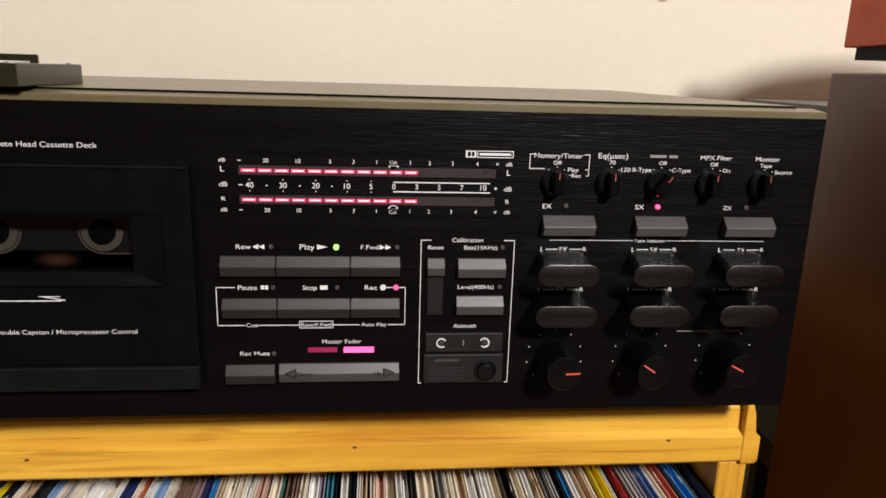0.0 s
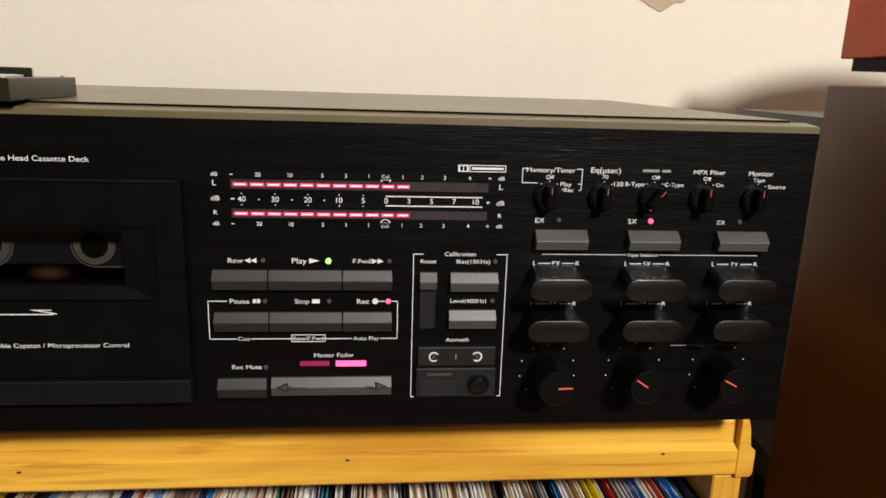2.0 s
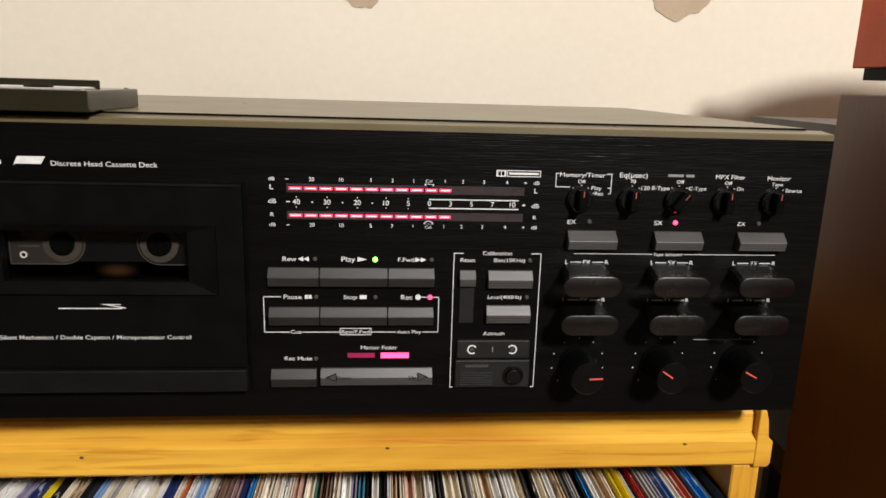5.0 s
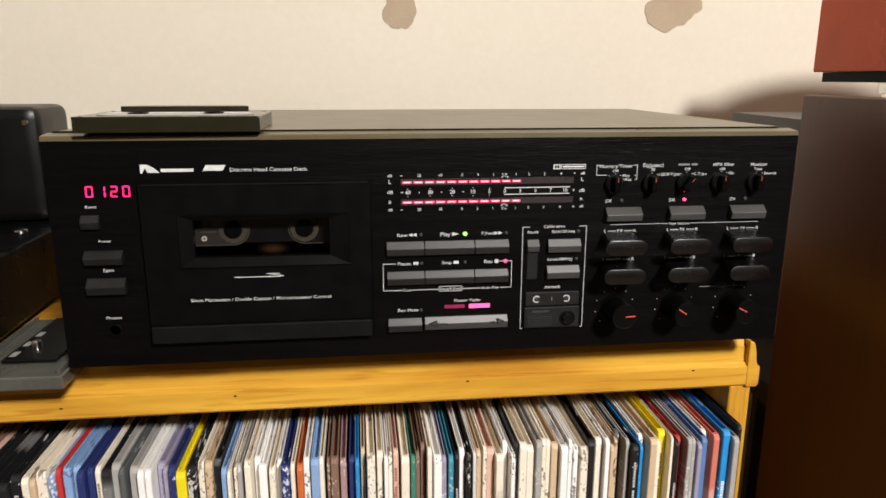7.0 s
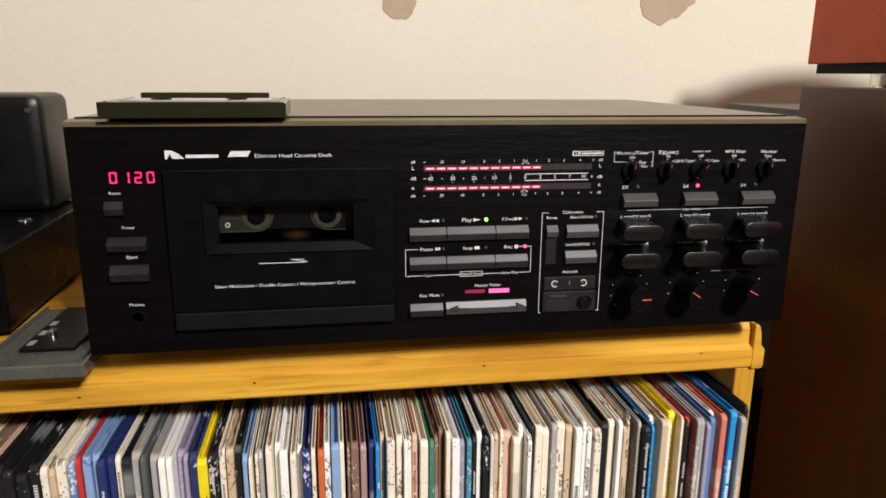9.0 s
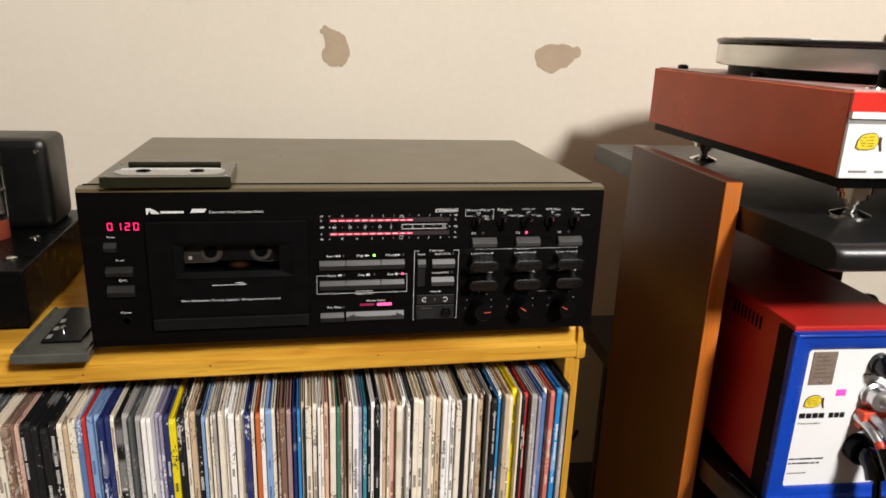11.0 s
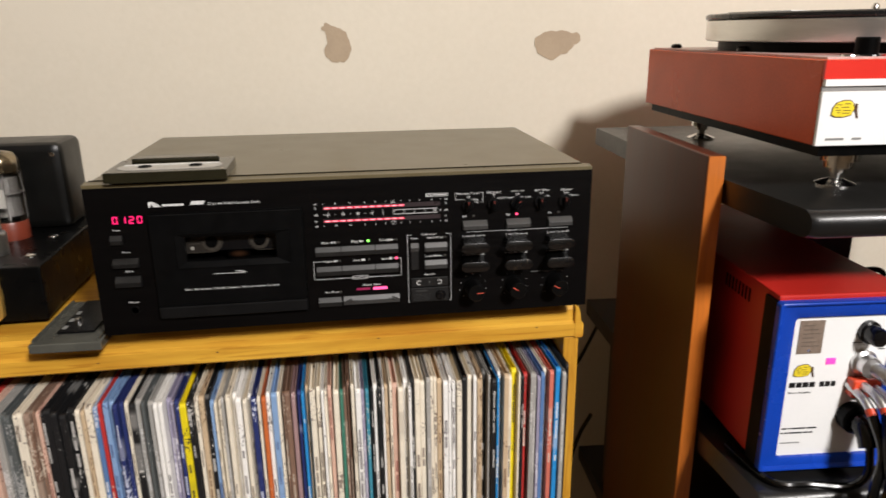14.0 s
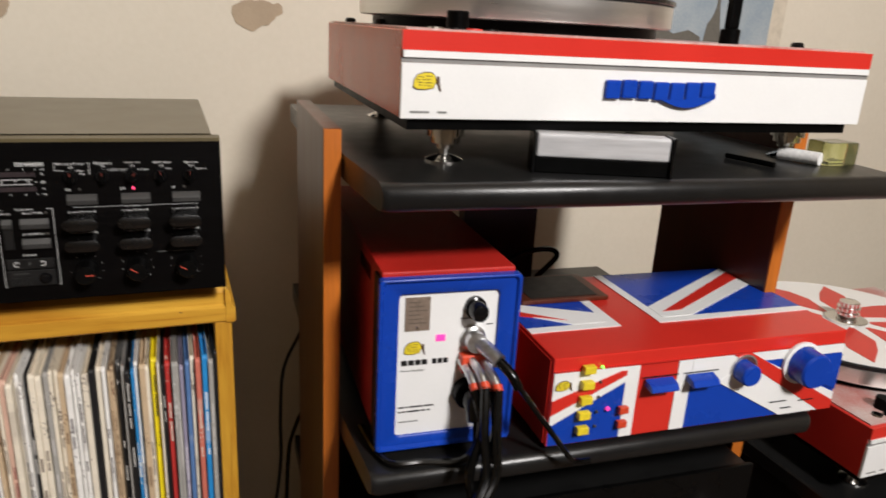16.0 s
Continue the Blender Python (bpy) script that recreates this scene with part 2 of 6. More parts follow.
SHELLT = mat("smoky_tape_shell", (0.016, 0.0145, 0.0075), 0.16, scale=60, spec=0.5, rvar=0.04)
MIRRORT = mat("silvered_valve_top", (0.42, 0.34, 0.22), 0.14, 0.95, dark=(0.10, 0.07, 0.04), scale=34, amount=0.9, rvar=0.05)
GETTER = mat("valve_inside_grey", (0.20, 0.19, 0.18), 0.45, 0.6, scale=100)
REDBASE = mat("valve_red_base", (0.17, 0.032, 0.016), 0.35, scale=60)
AMPBLK = mat("black_hammered_steel", (0.0025, 0.0025, 0.0025), 0.30, scale=60, bump=0.06, bscale=700, spec=0.15)
OLIVE = mat("transformer_cover_black", (0.0028, 0.0028, 0.0025), 0.34, scale=30, bump=0.08, bscale=900, spec=0.35)
TAPEW = mat("smoky_clear_shell", (0.022, 0.019, 0.016), 0.2, scale=120)
TAPEG = mat("smoky_tape_ring", (0.042, 0.036, 0.029), 0.4, scale=200, spec=0.15)
CASET = mat("clear_grey_case_plastic", (0.080, 0.080, 0.068), 0.16, scale=60)
LABELG = mat("grey_cassette_label", (0.42, 0.40, 0.36), 0.6, scale=200)
SILVERP = mat("silver_painted_metal", (0.60, 0.60, 0.61), 0.38, 0.3, grain=(0.08, 1, 1), scale=300, bump=0.1)
PLATE = mat("brown_rating_plate", (0.27, 0.205, 0.16), 0.45, 0.3, scale=200)
PLATEL = mat("rating_plate_print", (0.13, 0.10, 0.08), 0.5, scale=200)
SKY = mat("print_pale_sky", (0.36, 0.40, 0.42), 0.6, dark=(0.24, 0.30, 0.35), scale=14, amount=0.9)
SILH = mat("print_dark_tower", (0.13, 0.12, 0.10), 0.6, scale=200)
CANVAS = mat("print_cream_edge", (0.60, 0.53, 0.42), 0.7, scale=60)
GREENGL = mat("green_clear_glass", (0.86, 0.88, 0.50), 0.05, scale=120, dark=(0.52, 0.56, 0.14), transmit=0.92, rvar=0.03)
COTTON = mat("white_cotton", (0.78, 0.77, 0.75), 0.9, scale=300, bump=0.5)
ORANGEP = mat("red_plug_band", (0.62, 0.06, 0.02), 0.4, scale=100)
TTTOP = mat("pink_grey_top_plate", (0.52, 0.44, 0.42), 0.35, dark=(0.42, 0.10, 0.08), scale=16, amount=0.8)


# ---- mesh helpers ----
def thing(name, x, y, z, label="", category="", group="", kind=""):
    e = new(name)
    e.location = (x, y, z)
    e.empty_display_size = 0.02
    return tagged(e, label, category, group, kind)


def part(name, bm, material, parent=None, label=""):
    """One mesh object from bm, given in world places, under a thing or a part."""
    root = parent
    while root is not None and root.parent is not None:
        root = root.parent
    if root is not None:
        bmesh.ops.translate(bm, verts=bm.verts, vec=-root.location)
    bmesh.ops.recalc_face_normals(bm, faces=bm.faces)
    me = bpy.data.meshes.new(name)
    bm.to_mesh(me)
    bm.free()
    me.materials.append(material)
    ob = new(name, me)
    if parent is not None:
        ob.parent = parent
    if label:
        ob["label"] = label
    return ob


def turned(root, px, py, degrees, wide=1.0):
    """Turns a finished thing about the upright through (px, py); wide scales its width first."""
    m = Matrix.Rotation(radians(degrees), 3, "Z")
    at = Vector((px, py, 0)) + m @ Vector(((root.location.x - px) * wide, root.location.y - py, 0))
    root.location.x, root.location.y = at.x, at.y
    root.rotation_euler.z += radians(degrees)
    root.scale.x = wide
    return root


def smooth(ob, angle=35):
    ob.data.shade_smooth()
    ob.data.set_sharp_from_angle(angle=radians(angle))
    return ob


def box(x0, x1, y0, y1, z0, z1, bevel=0.0, seg=2, bm=None):
    """A box, its edges rounded by bevel; joined into bm when given."""
    b = bmesh.new()
    bmesh.ops.create_cube(b, size=1.0)
    for v in b.verts:
        v.co = ((x0 + x1) / 2 + v.co.x * (x1 - x0), (y0 + y1) / 2 + v.co.y * (y1 - y0), (z0 + z1) / 2 + v.co.z * (z1 - z0))
    if bevel:
        bmesh.ops.bevel(b, geom=b.edges[:], offset=bevel, segments=seg, profile=0.6, affect="EDGES")
    return merge(bm, b)


def merge(bm, b):
    if bm is None:
        return b
    me = bpy.data.meshes.new("tmp")
    b.to_mesh(me)
    b.free()
    bm.from_mesh(me)
    bpy.data.meshes.remove(me)
    return bm


def prism(points, axis, a0, a1, bevel=0.0, seg=2, bm=None):
    """A polygon swept along an axis from a0 to a1. points: the two other coordinates, in the order xyz."""
    b = bmesh.new()

    def at(p, a):
        return {"x": (a, p[0], p[1]), "y": (p[0], a, p[1]), "z": (p[0], p[1], a)}[axis]
    lo = [b.verts.new(at(p, a0)) for p in points]
    hi = [b.verts.new(at(p, a1)) for p in points]
    b.faces.new(lo)
    b.faces.new(hi[::-1])
    for i in range(len(points)):
        j = (i + 1) % len(points)
        b.faces.new((lo[i], hi[i], hi[j], lo[j]))
    if bevel:
        bmesh.ops.bevel(b, geom=b.edges[:], offset=bevel, segments=seg, profile=0.6, affect="EDGES")
    return merge(bm, b)


def lathe(profile, centre, axis="z", n=32, bm=None):
    """Rings of (radius, height) round an axis through centre. Axis -y points to the viewer's side."""
    b = bmesh.new()
    rings = []
    for r, h in profile:
        ring = []
        for i in range(n):
            a = 2 * math.pi * i / n
            u, v = r * math.cos(a), r * math.sin(a)
            co = {"z": (u, v, h), "y": (u, -h, v), "x": (h, u, v)}[axis]
            ring.append(b.verts.new(Vector(centre) + Vector(co)))
        rings.append(ring)
    for p, q in zip(rings, rings[1:]):
        for i in range(n):
            b.faces.new((p[i], p[(i + 1) % n], q[(i + 1) % n], q[i]))
    if profile[0][0] > 1e-5:
        b.faces.new(rings[0][::-1])
    if profile[-1][0] > 1e-5:
        b.faces.new(rings[-1])
    bmesh.ops.remove_doubles(b, verts=b.verts, dist=1e-6)
    return merge(bm, b)


def tube(points, r, n=10, steps=8, bm=None):
    """A round cord through the points, bending smoothly."""
    P = [Vector(p) for p in points]
    P = [2 * P[0] - P[1]] + P + [2 * P[-1] - P[-2]]
    path = []
    for i in range(1, len(P) - 2):
        for k in range(steps):
            t = k / steps
            a, b_, c, d = P[i - 1], P[i], P[i + 1], P[i + 2]
            path.append(0.5 * (2 * b_ + (c - a) * t + (2 * a - 5 * b_ + 4 * c - d) * t * t + (3 * b_ - a - 3 * c + d) * t ** 3))
    path.append(P[-2])
    b = bmesh.new()
    rings, up = [], Vector((0.3, 0.2, 0.93))
    for i, p in enumerate(path):
        way = (path[min(i + 1, len(path) - 1)] - path[max(i - 1, 0)]).normalized()
        side = way.cross(up)
        if side.length < 1e-3:
            side = way.cross(Vector((1, 0, 0)))
        side.normalize()
        up = side.cross(way)
        rings.append([b.verts.new(p + r * (math.cos(2 * math.pi * k / n) * side + math.sin(2 * math.pi * k / n) * up)) for k in range(n)])
    for p, q in zip(rings, rings[1:]):
        for k in range(n):
            b.faces.new((p[k], p[(k + 1) % n], q[(k + 1) % n], q[k]))
    b.faces.new(rings[0][::-1])
    b.faces.new(rings[-1])
    return merge(bm, b)


def stadium(w, h, cx, cz, n=8):
    """The outline of a bar with round ends."""
    r = h / 2
    pts = []
    for s in (1, -1):
        for i in range(n + 1):
            a = (-math.pi / 2 + math.pi * i / n) if s > 0 else (math.pi / 2 + math.pi * i / n)
            pts.append((cx + s * (w / 2 - r) + r * math.cos(a), cz + r * math.sin(a)))
    return pts


def lettering(text, x, z, width, y, parent, material=None, name="printed_label", slant=0.0, height=0.0):
    """Printed words in a plane y, centred on x and z and as wide as given."""
    cu = bpy.data.curves.new("words", "FONT")
    cu.body = text
    cu.offset = 0.002
    ob = bpy.data.objects.new("words", cu)
    scene.collection.objects.link(ob)
    bpy.context.view_layer.update()
    me = ob.evaluated_get(bpy.context.evaluated_depsgraph_get()).to_mesh()
    b = bmesh.new()
    b.from_mesh(me)
    bpy.data.objects.remove(ob)
    xs = [v.co.x for v in b.verts]
    k, mid = height / 0.7 if height else width / (max(xs) - min(xs)), (max(xs) + min(xs)) / 2
    for v in b.verts:
        v.co = (x + (v.co.x - mid + slant * v.co.y) * k, y, z + (v.co.y - 0.33) * k * (1.0 if height else 0.84))
    return part(name, b, material or WHITE, parent)


def mark(x0, x1, z0, z1, y, parent, material=None, name="printed_line"):
    return part(name, box(x0, x1, y, y + 0.0003, z0, z1), material or WHITE, parent)


# ---- setting ----
def setting():
    W = 0.372
    bm = box(-2.2, 2.6, W, W + 0.12, 0, 2.45)
    tagged(part("wall_north", bm, WALL), "cream painted plaster wall with two bare patches", "wall", kind="structure")
    # three walls added out of view; their tan sets how much light bounces back
    tagged(part("wall_south", box(-2.2, 2.6, -3.4, -3.28, 0, 2.45), WALLR), "plain unseen wall, added in a tan that limits bounced light", "wall", kind="structure")
    tagged(part("wall_west", box(-2.32, -2.203, -3.4, 0.50, 0, 2.45), WALLR), "plain unseen wall, added in a tan that limits bounced light", "wall", kind="structure")
    tagged(part("wall_east", box(2.603, 2.72, -3.4, 0.50, 0, 2.45), WALLR), "plain unseen wall, added in a tan that limits bounced light", "wall", kind="structure")
    tagged(part("floor", box(-2.32, 2.72, -3.4, 0.50, -0.1, -0.002), FLOORM), "brown carpeted floor", "floor", kind="structure")
    tagged(part("ceiling", box(-2.32, 2.72, -3.4, 0.50, 2.452, 2.55), CEIL), "cream painted ceiling", "ceiling", kind="structure")

    def patch(cx, cz, a, b, horn, seed):
        rnd = random.Random(seed)
        pts = []
        ph = [rnd.uniform(0, 6.28) for _ in range(4)]
        for i in range(56):
            t = 2 * math.pi * i / 56
            k = 1 + 0.06 * math.sin(2 * t + ph[0]) + 0.05 * math.sin(3 * t + ph[1]) + 0.03 * math.sin(7 * t + ph[2]) + 0.02 * math.sin(13 * t + ph[3])
            d = math.exp(-((math.degrees(t) - horn[0] + 180) % 360 - 180) ** 2 / (2 * horn[2] ** 2))
            d2 = math.exp(-((math.degrees(t) - horn[3] + 180) % 360 - 180) ** 2 / (2 * 16.0 ** 2))
            k += horn[1] * d - 0.22 * d2
            pts.append((cx + a * k * math.cos(t), cz + b * k * math.sin(t)))
        b_ = prism(pts, "y", W - 0.0006 - 0.00002 * seed, W + 0.002)
        tagged(part("wall_patch", b_, PLASTER), "bare tan plaster patch where cream paint has flaked off", "wall patch", "patches on the wall", "structure")
    patch(0.2215, 1.042, 0.0172, 0.0240, (126, 0.62, 11, 165), 3)
    patch(0.5225, 1.0400, 0.0265, 0.0210, (25, 0.12, 22, 300), 8)
    patch(0.5510, 1.0490, 0.0105, 0.0080, (200, 0.35, 30, 100), 5)
    patch(0.2105, 1.0645, 0.0090, 0.0042, (340, 0.40, 30, 100), 4)


# ---- cassette deck ----


def key(deck, x0, x1, z0, z1, material, depth=0.0035, name="button", label=""):
    """A wedge key: the upper facet leans back, the lower one stands upright, with fine ribs."""
    zc = z0 + (z1 - z0) * 0.50
    pts = [(0.001, z0), (-depth * 0.78, z0), (-depth, zc), (-depth * 0.94, zc + 0.0003), (-0.0008, z1), (0.001, z1)]
    b = prism(pts, "x", x0, x1, 0.00022, 1)
    for i in range(3):
        zz = z0 + 0.0006 + i * (zc - z0 - 0.0006) / 3
        out = depth * (0.78 + 0.22 * (zz - z0) / (zc - z0))
        box(x0 + 0.0003, x1 - 0.0003, -out - 0.00016, -out + 0.0004, zz, zz + 0.0004, bm=b)
    k = part(name, b, material, deck, label)
    return k


def led(deck, x, z, material, r=0.0010, label=""):
    p = part("indicator_light", lathe([(r, 0.0), (r, 0.0006), (r * 0.7, 0.0010), (0.0, 0.0011)], (x, 0, z), "y", 14), material, deck, label)
    return smooth(p)


def cassette_deck():
    deck = thing("cassette_deck", 0.225, 0.12, 0.787, "black brushed-metal cassette deck with lit red level meters, playing", "cassette deck")
    # front panel with an opening for the cassette well
    hx0, hx1, hz0, hz1 = 0.074, 0.166, 0.862, 0.895
    b = box(0, 0.45, 0, 0.008, hz1, 0.935)
    box(0, 0.45, 0, 0.008, 0.80, hz0, bm=b)
    box(0, hx0, 0, 0.008, hz0, hz1, bm=b)
    box(hx1, 0.45, 0, 0.008, hz0, hz1, bm=b)
    bmesh.ops.remove_doubles(b, verts=b.verts, dist=1e-6)
    part("front_panel", b, PANEL, deck)
    # lip takes the lighter cover colour in place of the wall's reflection
    part("panel_edge", prism([(0.0002, 0.935), (0.0004, 0.9373), (0.0010, 0.9378), (0.0114, 0.9389), (0.0114, 0.935)], "x", 0.0, 0.45), COVER, deck, "thin top lip, wall reflection put into its lighter grey")
    # cover: folded sheet, open at the front and at the bottom
    t = 0.0012
    u0, u1, ut = 0.005, 0.444, 0.9398
    b = prism([(u0, 0.803), (u0, ut - 0.001), (u0 + 0.001, ut), (u1 - 0.001, ut), (u1, ut - 0.001), (u1, 0.803), (u1 - t, 0.803), (u1 - t, ut - t), (u0 + t, ut - t), (u0 + t, 0.803)], "y", 0.0125, 0.273)
    part("cover_flange", box(u0 + t, u1 - t, 0.0126, 0.0135, 0.930, ut - t), COVER, deck)
    # solid black strip draws the shade line in the gap behind the lip
    part("cover_gap", box(0.0045, 0.4445, 0.0117, 0.0123, 0.930, 0.9397), BLACK, deck, "black strip standing in for the shade between lip and cover")
    part("cover", b, COVER, deck, "charcoal painted folded steel cover")
    part("back_panel", box(0.0065, 0.4425, 0.2695, 0.2715, 0.803, 0.939), BLACK, deck)
    part("bottom_plate", box(0.0065, 0.4425, 0.009, 0.269, 0.8005, 0.8025), BLACK, deck)
    for fx, fy in ((0.05, 0.06), (0.395, 0.06), (0.05, 0.215), (0.395, 0.215)):
        smooth(part("foot", lathe([(0.013, 0), (0.0145, 0.003), (0.0145, 0.0125), (0.012, 0.0133)], (fx, fy, 0.787), "z", 24), BLACK, deck, "round black rubber foot"))
    # cassette well behind the window
    b = box(hx0 - 0.001, hx1 + 0.001, 0.0345, 0.036, hz0 - 0.001, hz1 + 0.001)
    box(hx0 - 0.002, hx0, 0.0082, 0.036, hz0, hz1, bm=b)
    box(hx1, hx1 + 0.002, 0.0082, 0.036, hz0, hz1, bm=b)
    box(hx0, hx1, 0.0082, 0.036, hz1, hz1 + 0.002, bm=b)
    box(hx0, hx1, 0.0082, 0.036, hz0 - 0.002, hz0, bm=b)
    well = part("cassette_well", b, BLACK, deck)
    # glowing patch added for a reflection; it is no lamp itself
    part("lamp_glow", prism(stadium(0.0200, 0.0078, 0.124, 0.8690), "y", 0.0070, 0.0078), AMBER, well, "dim amber reflection in the well, put in as a glowing patch")
    # loaded tape, seen through the window
    b = box(0.076, 0.164, 0.0075, 0.0165, 0.8725, 0.893, 0.0005, 1)
    shell = part("loaded_cassette", b, GLOSSB, deck, "dark clear-shelled cassette in the well")
    for hx in (0.101, 0.143):
        ring = [(0.0085, 0.0), (0.0085, 0.0004), (0.0056, 0.0005), (0.0056, 0.0)]
        smooth(part("tape_hub", lathe(ring, (hx, 0.0074, 0.8812), "y", 24), TAPEG, shell, "pale ring round the tape hub"))
        hb = lathe([(0.0051, 0.0), (0.0051, 0.0012), (0.0044, 0.0013), (0.0, 0.0013)], (hx, 0.0072, 0.8812), "y", 24)
        for i in range(6):
            a = i * math.pi / 3 + 0.3
            box(hx + 0.0036 * math.cos(a) - 0.0005, hx + 0.0036 * math.cos(a) + 0.0005, 0.0052, 0.0062, 0.8812 + 0.0036 * math.sin(a) - 0.0005, 0.8812 + 0.0036 * math.sin(a) + 0.0005, bm=hb)
        part("drive_spindle", hb, BLACK, shell)
    for x0, hx, mid in ((0.0785, 0.101, TAPEW), (0.1615, 0.143, GLOSSB)):
        way = 1 if hx > x0 else -1
        for grow, m, y0 in ((0.0006, TAPEG, 0.00742), (0.0, mid, 0.00735)):
            r = 0.0092 + grow
            pts = [(x0 - way * grow, 0.8812 - r), (x0 - way * grow, 0.8812 + r)]
            pts += [(hx + way * r * math.sin(k * math.pi / 12), 0.8812 + r * math.cos(k * math.pi / 12)) for k in range(13)]
            part("shell_window", prism(pts, "y", y0, 0.0077), m, shell, "smoky clear shell half")
    part("cassette_print", box(0.082, 0.091, 0.0070, 0.0074, 0.8795, 0.8803), TAPEG, shell)
    part("cassette_print", box(0.0835, 0.0885, 0.0070, 0.0074, 0.8845, 0.8875), TAPEG, shell)
    part("cassette_print", lathe([(0.0016, 0), (0.0016, 0.0004), (0.0009, 0.0004), (0.0009, 0)], (0.084, 0.0072, 0.876), "y", 14), LABELG, shell)
    # door
    d0, d1, e0, e1 = 0.052, 0.1825, 0.8265, 0.911
    w0, w1, v0, v1 = 0.0805, 0.1585, 0.867, 0.8895
    b = box(d0, d1, -0.0045, -0.0002, v1, e1)
    box(d0, d1, -0.0045, -0.0002, e0, v0, bm=b)
    box(d0, w0, -0.0045, -0.0002, v0, v1, bm=b)
    box(w1, d1, -0.0045, -0.0002, v0, v1, bm=b)
    bmesh.ops.remove_doubles(b, verts=b.verts, dist=1e-6)
    door = part("cassette_door", b, DOORM, deck, "matt black cassette door")
    fr = bmesh.new()
    a0, a1, c0, c1 = 0.0725, 0.171, 0.8615, 0.8925
    outer = [(a0, c0), (a1, c0), (a1, c1), (a0, c1)]
    inner = [(w0, v0), (w1, v0), (w1, v1), (w0, v1)]
    vo = [fr.verts.new((x, -0.0060, z)) for x, z in outer]
    vi = [fr.verts.new((x, -0.0046, z)) for x, z in inner]
    vb = [fr.verts.new((x, -0.0040, z)) for x, z in outer]
    for i in range(4):
        j = (i + 1) % 4
        fr.faces.new((vo[i], vo[j], vi[j], vi[i]))
        fr.faces.new((vb[i], vb[j], vo[j], vo[i]))
    part("window_bezel", fr, DOORM, door, "gloss black bevelled window surround")
    part("door_rim", box(d0 + 0.002, d1 - 0.001, -0.0052, -0.0044, e1 - 0.0012, e1 - 0.0002), LEDGE, door)
    part("door_gap", box(d1 + 0.0002, d1 + 0.0022, -0.0003, 0.0001, e0 - 0.012, e1 + 0.0004), BLACK, deck)
    part("lower_step", box(0.0525, 0.1825, -0.007, -0.0002, 0.8155, 0.8258, 0.0005, 1), LEDGE, deck, "black ledge under the door")
    yd = -0.0048
    mark(0.102, 0.129, 0.8545, 0.8549, yd, door, name="printed_arrow")
    part("printed_arrow", prism([(0.120, 0.8567), (0.1305, 0.8547), (0.1305, 0.8551), (0.1235, 0.8564), (0.1285, 0.8564), (0.1285, 0.8567)], "y", yd, yd + 0.0003), WHITE, door)
    lettering("Silent Mechanism / Double Capstan / Microprocessor Control", 0.117, 0.8412, 0.082, yd, door)
    y = -0.0004
    # maker's marks as plain shapes, then the readable title
    pts = [(0.0525, 0.9165), (0.0525, 0.9215), (0.0562, 0.9215), (0.0600, 0.9195), (0.0630, 0.9168), (0.0565, 0.9168), (0.0552, 0.9195), (0.0535, 0.9165)]
    part("maker_emblem", prism(pts, "y", y, y + 0.0003), WHITE, deck, "white plain emblem")
    mark(0.0640, 0.0820, 0.9172, 0.9190, y, deck, name="maker_mark")
    part("model_mark", prism([(0.0872, 0.9168), (0.0880, 0.9176), (0.0985, 0.9176), (0.1005, 0.9208), (0.0893, 0.9208), (0.0887, 0.9200)], "y", y, y + 0.0003), WHITE, deck)
    lettering("Discrete Head Cassette Deck", 0.1250, 0.9180, 0.044, y, deck)
    # counter
    seg = {"0": "abcdef", "1": "bc", "2": "abged", "8": "abcdefg"}
    for i, ch in enumerate("0120"):
        x0 = 0.0212 + i * 0.0068
        w, h, zz, q = 0.0040, 0.0064, 0.9032, 0.0007
        bars = {"a": (0.1 * w, 0.9 * w, h - q, h), "g": (0.1 * w, 0.9 * w, h / 2 - q / 2, h / 2 + q / 2), "d": (0.1 * w, 0.9 * w, 0, q),
                "f": (0, q, h / 2 + 0.0003, h - 0.0003), "b": (w - q, w, h / 2 + 0.0003, h - 0.0003),
                "e": (0, q, 0.0003, h / 2 - 0.0003), "c": (w - q, w, 0.0003, h / 2 - 0.0003)}
        b = bmesh.new()
        for s in seg[ch]:
            u0, u1, s0, s1 = bars[s]
            box(x0 + u0, x0 + u1, y - 0.0001, y + 0.0003, zz + s0, zz + s1, bm=b)
        part("counter_digit", b, DIGIT, deck, "glowing magenta-red counter digit")
    lettering("Reset", 0.0232, 0.8977, 0.0062, y, deck)
    lettering("Power", 0.0287, 0.8775, 0.0070, y, deck)
    lettering("Eject", 0.0290, 0.8600, 0.0060, y, deck)
    lettering("Phones", 0.0290, 0.8308, 0.0085, y, deck)
    key(deck, 0.0170, 0.0272, 0.8850, 0.8930, KEYD)
    key(deck, 0.0168, 0.0382, 0.8640, 0.8720, KEYD, 0.005)
    key(deck, 0.0165, 0.0382, 0.8460, 0.8555, KEYD, 0.005)
    smooth(part("phones_socket", lathe([(0.0040, 0), (0.0040, 0.0010), (0.0032, 0.0012), (0.0028, 0.0004), (0.0026, -0.004)], (0.029, 0, 0.823), "y", 24), KNOBM, deck, "black phones socket"))
    # level meters
    part("meter_strip", box(0.2020, 0.3080, y, 0.0002, 0.9072, 0.9110), STRIP, deck)
    part("meter_strip", box(0.2020, 0.3080, y, 0.0002, 0.8952, 0.8988), STRIP, deck)
    for z0, count in ((0.90835, 11), (0.89625, 11)):
        x = 0.2030
        for i in range(count):
            w = 0.0057 if i < 9 else 0.0053
